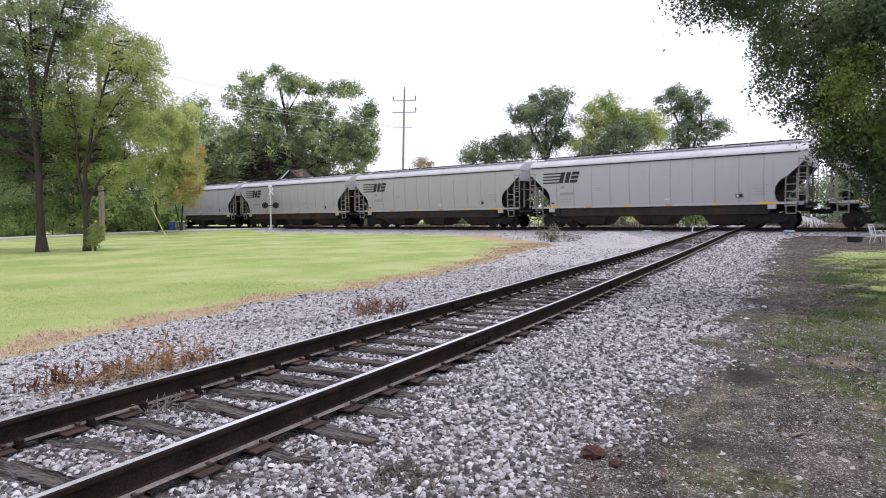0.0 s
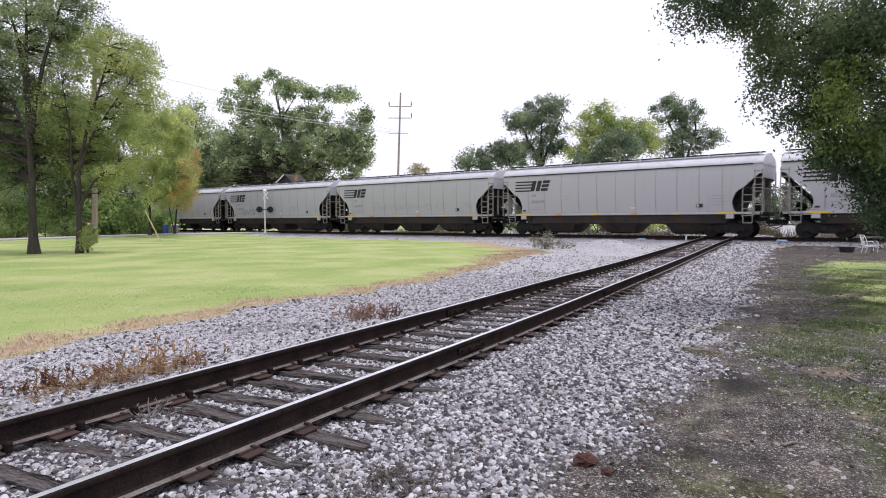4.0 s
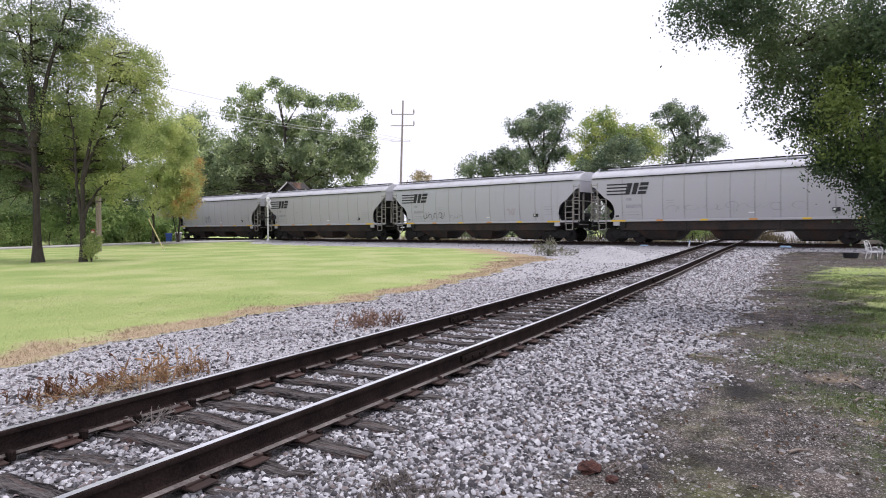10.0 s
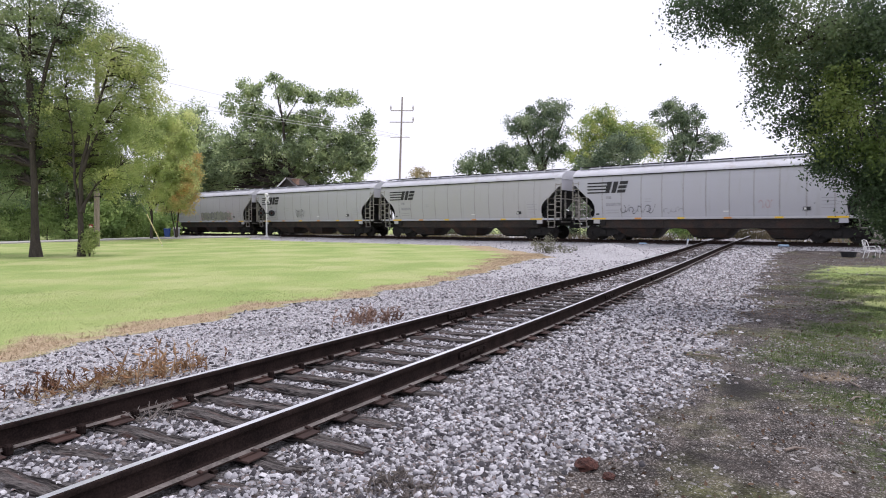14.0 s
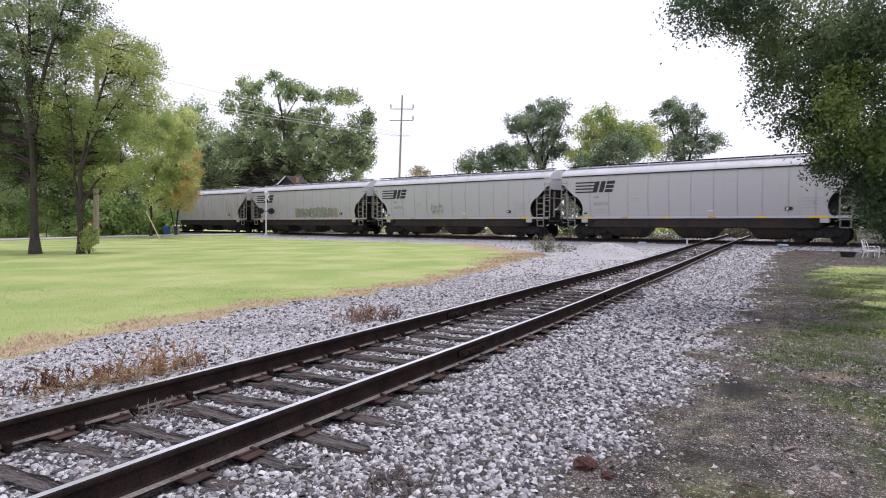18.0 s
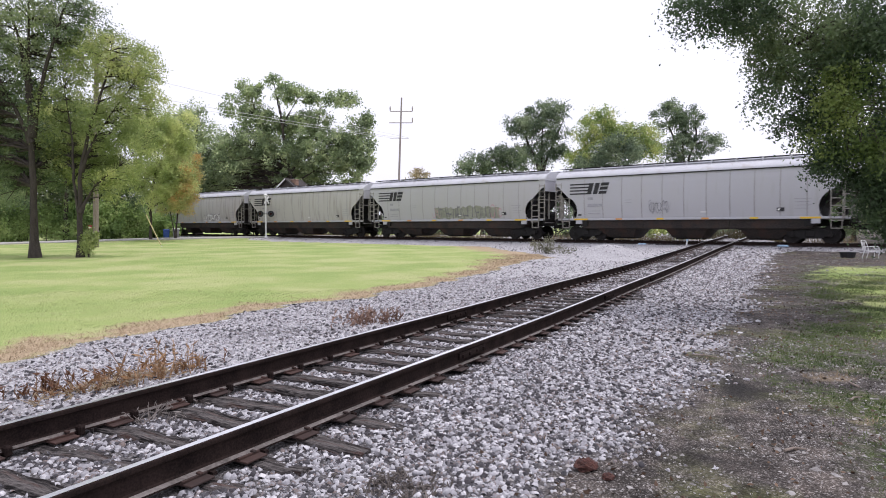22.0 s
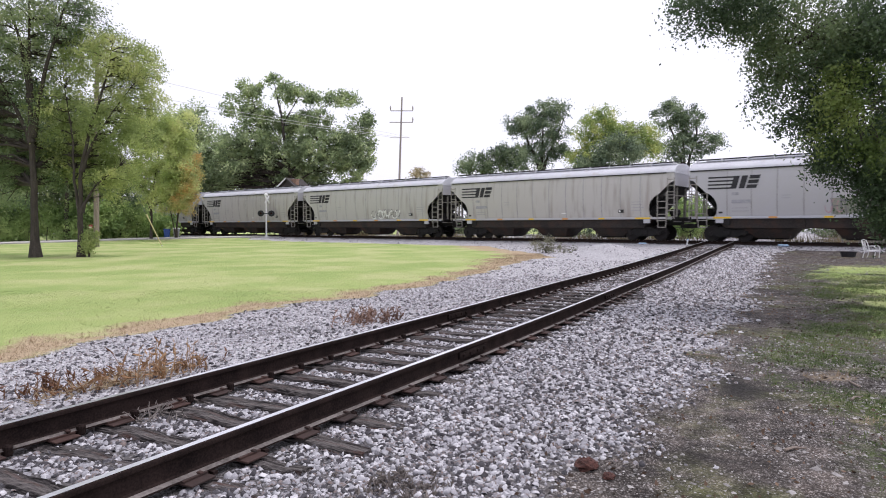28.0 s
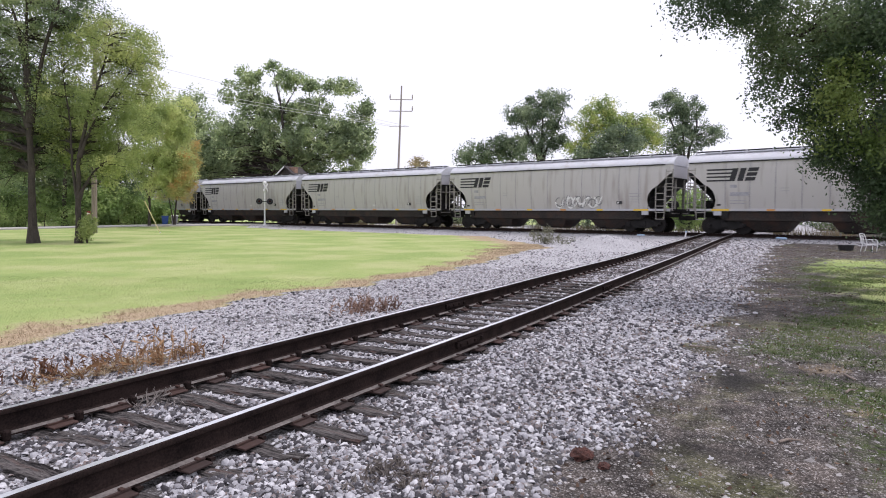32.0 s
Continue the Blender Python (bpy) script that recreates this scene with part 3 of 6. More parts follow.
def tie_mesh(seed, length=2.6):
    """A split, worn tie: a chamfered bar with an uneven top."""
    rnd = random.Random(seed)
    b, n = Build(), 15
    rings = []
    s, gone = rnd.uniform(-0.03, 0.03), rnd.choice((-1, 1))
    for i in range(n):
        u = abs(i / (n - 1) - 0.5) * 2
        x = -length / 2 + length * i / (n - 1) + (rnd.uniform(-0.05, 0.05) if i in (0, n - 1) else rnd.uniform(-0.02, 0.02))
        wl, wr = (0.112 + rnd.uniform(-0.022, 0.004) - 0.03 * u ** 6 * (rnd.random() < 0.7) for _ in range(2))
        t = rnd.uniform(-0.016, 0.003) - 0.022 * u ** 4 * rnd.random()
        s = max(-0.05, min(0.05, s + rnd.uniform(-0.015, 0.015)))
        dip = rnd.uniform(0.006, 0.024)
        rings.append([(x, -wl, -0.17), (x, -wl, -0.035 + t), (x, -wl + 0.02, t - 0.004), (x, s - 0.016, t), (x, s, t - dip), (x, s + 0.013, t - 0.003), (x, wr - 0.02, t - 0.004 - 0.012 * (gone > 0)), (x, wr, -0.04 + t), (x, wr, -0.17)])
    b.loft(rings)
    return b.mesh("tie", TIE_WOOD)


TIE_MESHES = [tie_mesh(i) for i in range(18)]
plate_b = Build().box(0, 0, 0.004, 0.33, 0.19, 0.014, 0.003).box(-0.085, 0, 0.02, 0.02, 0.19, 0.012).box(0.085, 0, 0.02, 0.02, 0.19, 0.012)
PLATE_MESH = plate_b.mesh("tie_plate", RUST_PLATE)
spike_b = Build().box(0, 0, 0.0, 0.016, 0.016, 0.06).box(0.008, 0, 0.034, 0.042, 0.03, 0.016, 0.004)
SPIKE_MESH = spike_b.mesh("spike", RUST_PLATE)
anchor_b = Build().box(0.075, 0, 0.0, 0.07, 0.05, 0.075, 0.012).box(0.0, 0, -0.028, 0.2, 0.035, 0.02)
ANCHOR_MESH = anchor_b.mesh("rail_anchor", RUST_RAIL)
rnd = random.Random(4)
q, k = 2.23 - 17 * 0.49, 0
TIES = []
while q < 37.6:
    k += 1
    dq, turn, shift = rnd.uniform(-0.03, 0.03), 3.5 + rnd.uniform(-3.4, 3.4), rnd.uniform(-0.14, 0.14)
    part("tie", TIE_MESHES[k * 5 % 18], None, branch, m=branch_pose(q + dq, shift, -RAIL_H - 0.012 + rnd.uniform(-0.015, 0.004)) @ pose(0, 0, 0, 0, rnd.uniform(-0.5, 0.5), turn))
    TIES.append((q + dq, turn))
    for side in (-1, 1):
        part("tie_plate", PLATE_MESH, None, branch, m=branch_pose(q + dq, side * GAUGE, -RAIL_H - 0.012) @ pose(0, 0, 0, 0, 0, turn * 0.4))
        if q < 17:
            for inner in (-1, 1):
                m = branch_pose(q + dq + inner * 0.05, side * GAUGE + inner * 0.083, -RAIL_H - 0.016)
                part("spike", SPIKE_MESH, None, branch, m=m @ pose(0, 0, rnd.uniform(-0.002, 0.012), 0, 0, 0 if inner < 0 else 180))
    if 1.0 < q < 31:
        for side in (-1, 1):
            part("rail_anchor", ANCHOR_MESH, None, branch, m=branch_pose(q + dq + 0.15, side * GAUGE, -RAIL_H + 0.014) @ pose(0, 0, 0, 0, 0, 0 if side < 0 else 180))
    q += 0.49

mainline = thing("main_track", pose(0, 0, 0), "main line railway track with dark ties on grey ballast", "railway track", kind="structure")
for side in (-1, 1):
    part("rail", rail_mesh("rail", [main_pose(s, side * GAUGE) @ pose(0, 0, 0, 0, 0, 90) for s in (-150, -60, -20, 0, 20, 60)]), None, mainline, "dark rail with a bright worn head")
# pieces of the branch track between and behind the main rails
for side in (-1, 1):
    for a, b in ((39.75, 40.75), (41.3, 60.0), (60.0, 110.0)):
        part("rail", rail_mesh("rail", [branch_pose(a, side * GAUGE, 0.0) , branch_pose(b, side * GAUGE, 0.0)]), None, branch)
rnd = random.Random(5)
for i in range(150):
    s = -48 + i * 0.55
    part("tie", TIE_MESHES[i * 5 % 18], None, mainline, m=main_pose(s, rnd.uniform(-0.05, 0.05), -RAIL_H - 0.012) @ pose(0, 0, 0, 0, 0, 90 + rnd.uniform(-1.5, 1.5)))


# ---- the train: covered hopper cars ----
PITCH_CAR = 17.714                               # coupler to coupler
ROOF_L = 8.44
WHEEL_R = 0.457
PROFILE = [(1.39, 1.42), (1.8, 1.5), (2.4, 1.57), (3.0, 1.6), (3.6, 1.575), (4.07, 1.5)]
# how far the side sheet stops short of the car's end, by height
CUT_Z = (1.39, 1.6, 1.9, 2.2, 2.45, 2.62, 2.74, 2.78, 3.05, 3.3, 3.46, 3.5, 3.54)
CUT_D = (1.36, 1.5, 1.56, 1.51, 1.38, 1.22, 1.04, 0.94, 0.66, 0.4, 0.24, 0.14, 0.0)


def side_y(z):
    return float(np.interp(z, [a for a, b in PROFILE], [b for a, b in PROFILE]))


def hopper_body(b):
    """Curved side sheets, cut back round the end platforms."""
    zs = sorted(set(CUT_Z + (3.7, 3.88, 4.07)))
    for sy in (-1, 1):
        rows = []
        for z in zs:
            e = 8.43 - float(np.interp(z, CUT_Z, CUT_D))
            rows.append([(x, sy * side_y(z), z) for x in np.linspace(-e, e, 27)])
        b.loft(rows, closed=False, caps=False)


def seam_mesh(sy):
    """One weld seam from sill to eave."""
    b = Build()
    zs = [1.4, 1.8, 2.4, 3.0, 3.6, 4.03]
    b.loft([[(-0.03, sy * (side_y(z) + 0.002), z), (0, sy * (side_y(z) + 0.012), z), (0.03, sy * (side_y(z) + 0.002), z)] for z in zs], closed=False, caps=False)
    return b


def make_car():
    car = thing("hopper_car", pose(0, 0, 0), "grey covered hopper railway car with black stripes on its side", "train car", "covered hopper cars of the train")
    b = Build()
    hopper_body(b)
    part("body", b, CAR_PAINT, car, "pale grey steel side sheets with faint rust streaks", smooth=True)
    seam = seam_mesh(-1).mesh("weld_seam", SEAM_STREAK)
    for i in range(-5, 6):
        part("weld_seam", seam, None, car, m=pose(i * 1.27, 0, 0))
    # roof with a rounded eave
    b = Build()
    half = [(1.5, 4.02), (1.57, 4.07), (1.56, 4.13), (1.45, 4.25), (1.18, 4.45), (0.75, 4.61), (0.0, 4.67)]
    prof = [(-y, z) for y, z in half] + half[-2::-1]
    b.loft([[(x, y, z) for y, z in prof] for x in np.linspace(-ROOF_L, ROOF_L, 15)])
    for i in range(-6, 7):
        for sy in (-1, 1):
            b.loft([[(i * 1.27 + w, sy * y, z) for y, z in ((1.55, 4.13), (1.18, 4.445), (0.75, 4.6), (0.75, 4.63), (1.19, 4.475), (1.56, 4.16))] for w in (-0.025, 0.025)])
    part("roof", b, CAR_ROOF, car, "light grey ribbed steel roof", smooth=True)
    b = Build()
    b.box(0, 0, 4.7, 15.8, 0.5, 0.1, 0.03)
    part("hatch_cover", b, CAR_ROOF, car)
    for sy in (-1, 1):
        b = Build()
        b.box(0, sy * 0.76, 4.725, 16.7, 0.42, 0.035)
        part("running_board", b, CAR_DARK, car, "dark grated walkway along the roof")
        bracket = Build().plate([(sy * 0.98, 4.74), (sy * 1.0, 4.5), (sy * 1.06, 4.47), (sy * 1.0, 4.74)], "x", 0, 0.07).box(0, sy * 0.78, 4.69, 0.07, 0.42, 0.04).mesh("walkway_bracket", CAR_ROOF)
        for i in range(-6, 7):
            part("walkway_bracket", bracket, None, car, m=pose(i * 1.36, 0, 0))
        # sill under the side sheet
        b = Build().box(0, sy * 1.46, 1.35, 16.6, 0.12, 0.13, 0.02)
        part("side_sill", b, CAR_PAINT, car, "pale side sill")
        for i, x in enumerate((-6.6, -4.0, -1.4, 1.2, 3.8, 6.5)):
            end = i in (0, 5)
            part("reflector", Build().box(x, sy * 1.526, 1.35, 0.95 if end else 0.42, 0.008, 0.1), YELLOW if i % 2 == 0 or end else ORANGE, car, "yellow reflective strip" if i % 2 == 0 or end else "faded orange reflective strip")
        # stencilled marks, as plain bars
        bars = [(-6.1, 2.67, 0.36, 0.17), (-6.1, 2.24, 0.98, 0.2), (-6.1, 1.88, 0.85, 0.035), (-6.1, 1.71, 0.85, 0.035), (-3.6, 2.52, 0.45, 0.03), (-3.6, 2.37, 0.45, 0.03)] + [(5.75, 2.35 - 0.17 * j, 0.8 - 0.1 * (j % 2), 0.03) for j in range(4)]
        for x, z, w, h in bars if sy < 0 else ():
            part("stencil_bar", Build().box(x + w / 2, sy * (side_y(z) + 0.004), z, w, 0.012, h), GREY_MARK, car)
        part("placard", Build().box(5.1, sy * (side_y(1.8) + 0.01), 1.8, 0.36, 0.02, 0.2), BLACK_PAINT, car, "small dark placard")
        part("placard_bar", Build().box(5.02, sy * (side_y(1.8) + 0.022), 1.8, 0.1, 0.008, 0.11), WHITE_MARK, car)
        part("white_mark", Build().box(1.1, sy * (side_y(1.72) + 0.006), 1.72, 0.3, 0.012, 0.05), WHITE_MARK, car)
        part("end_mark", Build().box(-6.7, sy * (side_y(1.6) + 0.008), 1.64, 0.22, 0.02, 0.1), BLACK_PAINT, car)
        # emblem: four stripes and slanted blocks
        for j in range(4 if sy < 0 else 0):
            z = 3.65 - 0.203 * j
            part("emblem_stripe", Build().plate([(-7.37, z), (-5.93 - 0.06 * j, z), (-5.96 - 0.06 * j, z - 0.085), (-7.37, z - 0.085)], "y", sy * (side_y(z - 0.04) + 0.006), 0.014), BLACK_PAINT, car, "black painted stripe")
        y = sy * (side_y(3.3) + 0.012)
        for x0 in (-6.16, -5.74) if sy < 0 else ():
            part("emblem_block", Build().plate([(x0, 2.96), (x0 + 0.3, 2.96), (x0 + 0.48, 3.66), (x0 + 0.18, 3.66)], "y", y, 0.024), BLACK_PAINT, car, "black slanted block shape")
        for z0 in (2.96, 3.22, 3.48) if sy < 0 else ():
            d = (z0 - 2.96) * 0.3
            part("emblem_bar", Build().plate([(-5.36 + d, z0), (-4.84 + d, z0), (-4.78 + d, z0 + 0.19), (-5.3 + d, z0 + 0.19)], "y", y, 0.024), BLACK_PAINT, car, "short black slanted bar")
    # three hopper bays
    for e in (-1, 0, 1):
        if e:
            levels = ((2.48, 7.0, 1.36, 1.36), (2.49, 6.5, 1.3, 0.78), (3.02, 5.6, 1.15, 0.7), (3.28, 5.05, 0.85, 0.3), (3.3, 5.0, 0.8, 0.22))
            levels = [(min(e * lo, e * hi), max(e * lo, e * hi), d, z) for lo, hi, d, z in levels]
        else:
            levels = ((-2.47, 2.47, 1.36, 1.36), (-2.46, 2.46, 1.3, 0.78), (-1.2, 1.2, 1.15, 0.7), (-0.92, 0.92, 0.85, 0.3), (-0.9, 0.9, 0.8, 0.22))
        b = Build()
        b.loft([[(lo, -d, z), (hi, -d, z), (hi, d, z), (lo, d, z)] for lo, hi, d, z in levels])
        part("hopper_bay", b, CAR_HOPPER, car, "rust-stained sloping hopper bay, darkened for shade under the sill")
        x = e * 4.12
        part("outlet_gate", Build().box(x, 0, 0.2, 1.5, 1.3, 0.12, 0.02).tube([(x - 0.2, -1.1, 0.26), (x - 0.2, 1.1, 0.26)], 0.04, 6), CAR_DARK, car)
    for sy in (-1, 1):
        # shade in the gap under the eave, put in as a dark strip
        part("eave_strip", Build().box(-0.22, sy * 1.55, 4.045, 16.3, 0.06, 0.055), CAR_DARK, car, "dark strip put in for the shaded gap under the eave")
    part("centre_sill", Build().box(0, 0, 1.08, 16.9, 0.42, 0.34, 0.03), CAR_DARK, car)
    for e in (-1, 1):
        # gable end wall, slope sheet, platform and posts
        b = Build()
        b.loft([[(e * 8.42, y, 3.28) for y in (-1.5, 1.5)], [(e * 8.42, y, 4.06) for y in (-1.5, 1.5)]], closed=False, caps=False)
        part("end_wall", b, CAR_PAINT, car)
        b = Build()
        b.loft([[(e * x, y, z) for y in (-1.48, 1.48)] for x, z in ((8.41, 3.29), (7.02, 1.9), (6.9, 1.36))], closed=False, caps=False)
        # the shade inside the end opening is put into the sheet's colour
        part("slope_sheet", b, CAR_DARK, car, "slope sheet in the end opening, coloured near-black for its shade")
        for z in (2.7, 1.15):
            part("end_crossbar", Build().box(e * 8.4, 0, z, 0.05, 3.0, 0.055), LADDER_PAINT, car)
        b = Build().box(e * 7.6, 0, 1.36, 1.9, 2.9, 0.08).box(e * 6.4, 0, 1.1, 0.4, 2.9, 0.36).box(e * 8.35, 0, 1.25, 0.14, 3.0, 0.32)
        part("end_platform", b, CAR_DARK, car)
        for y in (-0.75, 0.75):
            part("end_post", Build().box(e * 8.3, y, 2.35, 0.1, 0.08, 2.0), LADDER_PAINT, car)
        part("brake_gear" if e > 0 else "air_tank", Build().tube([(e * 7.75, 0.1, 1.72), (e * 7.75, 1.0, 1.72)], 0.22, 10).box(e * 7.75, 0.55, 1.46, 0.3, 0.7, 0.16, 0.02), CAR_DARK, car)
        for sy in (-1, 1):
            b = Build()
            for x, z0, z1 in ((7.42, 1.15, 2.76), (7.95, 1.15, 2.9), (8.02, 1.3, 3.75), (8.42, 1.3, 3.75)):
                b.box(e * x, sy * 1.56, (z0 + z1) / 2, 0.05, 0.05, z1 - z0)
            for j in range(5):
                b.box(e * 7.68, sy * 1.56, 1.2 + j * 0.38, 0.52, 0.04, 0.045)
            for j in range(7):
                b.box(e * 8.22, sy * 1.56, 1.42 + j * 0.37, 0.4, 0.04, 0.045)
            b.box(e * 7.92, sy * 1.56, 2.72, 1.05, 0.04, 0.045)
            b.box(e * 7.68, sy * 1.5, 0.8, 0.5, 0.06, 0.05).box(e * 7.44, sy * 1.5, 1.0, 0.04, 0.05, 0.42).box(e * 7.92, sy * 1.5, 1.0, 0.04, 0.05, 0.42)
            part("ladder", b, LADDER_PAINT, car, "beige steel corner ladder, toned down for shade")
            part("jacking_pad", Build().box(e * 6.75, sy * 1.46, 1.17, 0.42, 0.12, 0.26, 0.02), CAR_PAINT, car)
        b = Build().box(e * 8.62, 0, 0.88, 0.62, 0.26, 0.24, 0.03).box(e * 8.82, 0.05, 0.88, 0.22, 0.36, 0.3, 0.04)
        b.tube([(e * 8.4, -0.3, 1.0), (e * 8.55, -0.35, 0.62), (e * 8.85, -0.3, 0.5)], 0.03, 6)
        part("coupler", b, CAR_DARK, car, "dark cast coupler with air hose")
        # truck
        truck = part("truck", Build().box(0, 0, 0.5, 0.4, 2.3, 0.3, 0.03), CAR_DARK, car, m=pose(e * 6.45, 0, 0))
        for sy in (-1, 1):
            f = [(-1.12, 0.62), (-1.12, 0.44), (-0.8, 0.4), (-0.45, 0.24), (0.45, 0.24), (0.8, 0.4), (1.12, 0.44), (1.12, 0.62), (0.75, 0.66), (0.4, 0.82), (-0.4, 0.82), (-0.75, 0.66)]
            part("side_frame", Build().plate(f, "y", sy * 1.0, 0.14).tube([(-0.18, sy * 1.02, 0.3), (-0.18, sy * 1.02, 0.72)], 0.07, 8).tube([(0.0, sy * 1.06, 0.3), (0.0, sy * 1.06, 0.72)], 0.07, 8).tube([(0.18, sy * 1.02, 0.3), (0.18, sy * 1.02, 0.72)], 0.07, 8), CAR_DARK, truck, "dark cast truck side frame")
        for x in (-0.89, 0.89):
            b = Build().tube([(0, -1.1, 0), (0, 1.1, 0)], 0.085, 10)
            for sy in (-1, 1):
                b.tube([(0, sy * 0.68, 0), (0, sy * 0.70, 0), (0, sy * 0.705, 0), (0, sy * 0.83, 0)], [0.49, 0.49, WHEEL_R, WHEEL_R - 0.004], 28)
                b.tube([(0, sy * 0.83, 0), (0, sy * 0.85, 0)], [0.36, 0.18], 20)
                for k in range(3):
                    t = k * 2.094
                    b.box(0.085 * math.cos(t), sy * 1.13, 0.085 * math.sin(t), 0.035, 0.04, 0.035)
                b.tube([(0, sy * 1.02, 0), (0, sy * 1.13, 0)], 0.13, 12)
            part("wheelset", b, WHEEL_STEEL, truck, "worn steel wheels on an axle", m=pose(x, 0, WHEEL_R), smooth=True)
    return car


def scrawl(seed, x0, x1, z0, z1, mat, car, width=0.035, loops=7):
    """Sprayed lines on a car side, as unreadable curls."""
    rnd = random.Random(seed)
    for i in range(loops):
        cx = x0 + (x1 - x0) * (i + 0.5) / loops
        cz, rx, rz = (z0 + z1) / 2 + rnd.uniform(-0.08, 0.08), (x1 - x0) / loops * rnd.uniform(0.45, 0.75), (z1 - z0) / 2 * rnd.uniform(0.6, 1.0)
        a0, span = rnd.uniform(0, 6.28), rnd.uniform(3.0, 6.0)
        inner, outer = [], []
        for j in range(13):
            t = a0 + span * j / 12
            for r, ring in ((1 - width / max(rx, rz), inner), (1 + width / max(rx, rz), outer)):
                z = cz + rz * r * math.sin(t * (1 + 0.3 * (i % 2)))
                ring.append((cx + rx * r * math.cos(t), -(side_y(z) + 0.013), z))
        part("graffiti_stroke", Build().loft([inner, outer], closed=False, caps=False), mat, car, "faded sprayed graffiti stroke")


def scrawl_block(seed, x0, x1, z0, z1, car):
    """A broad sprayed patch with an uneven outline and darker lines over it."""
    rnd = random.Random(seed)
    n = 26
    top = [(x0 + (x1 - x0) * i / n, z1 + rnd.uniform(-0.16, 0.12)) for i in range(n + 1)]
    bot = [(x0 + (x1 - x0) * i / n, z0 + rnd.uniform(-0.05, 0.12)) for i in range(n + 1)]
    b = Build()
    b.loft([[(x, -(side_y(z) + 0.009), z) for x, z in top], [(x, -(side_y((z + w) / 2) + 0.009), (z + w) / 2) for (x, z), (_, w) in zip(top, bot)], [(x, -(side_y(z) + 0.009), z) for x, z in bot]], closed=False, caps=False)
    part("graffiti_fill", b, GREEN_FILL, car, "dull grey-green sprayed graffiti patch")
    x, k = x0 + 0.1, 0
    while x < x1 - 0.3:
        k += 1
        lean, w, lo, hi = rnd.uniform(-0.16, 0.2), rnd.uniform(0.035, 0.1), z0 + rnd.uniform(0.02, 0.2), z1 + rnd.uniform(-0.12, 0.1)
        b = Build()
        b.loft([[(x + lean * t, -(side_y(lo + (hi - lo) * t) + 0.014), lo + (hi - lo) * t), (x + lean * t + w * (1.2 - 0.5 * t), -(side_y(lo + (hi - lo) * t) + 0.014), lo + (hi - lo) * t)] for t in (0, 0.33, 0.66, 1.0)], closed=False, caps=False)
        if k % 3:
            z = rnd.uniform(lo + 0.1, hi)
            d = rnd.uniform(0.15, 0.4)
            b.loft([[(x, -(side_y(z) + 0.015), z), (x, -(side_y(z) + 0.015), z + 0.05)], [(x + d, -(side_y(z + 0.1) + 0.015), z + rnd.uniform(-0.14, 0.16)), (x + d, -(side_y(z + 0.1) + 0.015), z + 0.07)]], closed=False, caps=False)
        part("graffiti_stroke", b, SCRAWL, car, "dark sprayed graffiti stroke")
        x += rnd.uniform(0.2, 0.5)
    for a, c in ((x0 - 0.25, x0 + 0.5), (x1 - 0.7, x1 + 0.2)):
        scrawl(seed + 3 + int(c), a, c, z0, z1 + 0.05, SCRAWL_PINK, car, 0.03, 3)


SCRAWL_PINK = material("faded_pink_spray_paint", (0.5, 0.24, 0.29), (0.42, 0.28, 0.31), 6, 40, rough=0.7, bump=0)
GREEN_FILL = material("dull_green_spray_paint", (0.2, 0.21, 0.165), (0.33, 0.335, 0.28), 1.6, 12, rough=0.7, bump=0)


def travelled(t):
    """Metres that the train has gone past the reference at t seconds."""
    u = (t - 16) / 16
    return TRAIN[0] * u + TRAIN[1] * u ** 2 + TRAIN[2] * u ** 3 + TRAIN[3] * u ** 4 + TRAIN[4] * u ** 5 + TRAIN[5] * u ** 6


TRAIN = (67.5518, 3.8851, 0.3728, -2.7417, -0.3988, 1.2849)
CAR_ZERO = 10.413
car_master = make_car()
cars = {}
for k in range(-9, 7):
    cars[k] = car_master if k == -9 else copy_thing(car_master, pose(0, 0, 0))
    cars[k].matrix_basis = main_pose(travelled(0) + CAR_ZERO + k * PITCH_CAR)
for k, label in ((1, "grey covered hopper car with black scribbled graffiti"), (-1, "grey covered hopper car with small graffiti patches"), (-2, "grey covered hopper car with a wide grey-green graffiti patch"), (-4, "grey covered hopper car with black outlined graffiti letters"), (-6, "dirty grey covered hopper car")):
    tagged(cars[k], label)
# the later cars are browner with road grime
for k in range(-9, -2):
    for o in cars[k].children:
        if o.name.startswith("body"):
            o.data = o.data.copy()
            o.data.materials[0] = CAR_PAINT_WARM
scrawl(11, -5.1, -3.0, 1.7, 2.2, SCRAWL, cars[1], 0.03, 8)
scrawl(12, -2.4, -1.3, 1.65, 1.95, GREY_MARK, cars[1], 0.025, 5)
scrawl(13, 2.8, 3.5, 1.8, 2.35, SCRAWL_RED, cars[1], 0.04, 4)
scrawl(14, -3.5, 3.7, 1.85, 2.3, GREY_MARK, cars[2], 0.02, 13)
scrawl(15, -2.1, -0.8, 1.7, 2.45, GREY_MARK, cars[-1], 0.04, 6)
scrawl(17, -2.0, -0.9, 1.75, 2.35, SCRAWL, cars[-1], 0.022, 5)
scrawl_block(16, -1.3, 4.7, 1.45, 2.35, cars[-2])
scrawl(21, 0.7, 3.9, 1.5, 2.3, WHITE_MARK, cars[-4], 0.07, 8)
scrawl(18, 0.7, 3.9, 1.5, 2.3, SCRAWL, cars[-4], 0.028, 9)
scrawl(19, 0.8, 3.8, 1.48, 2.0, SCRAWL, cars[-4], 0.024, 8)


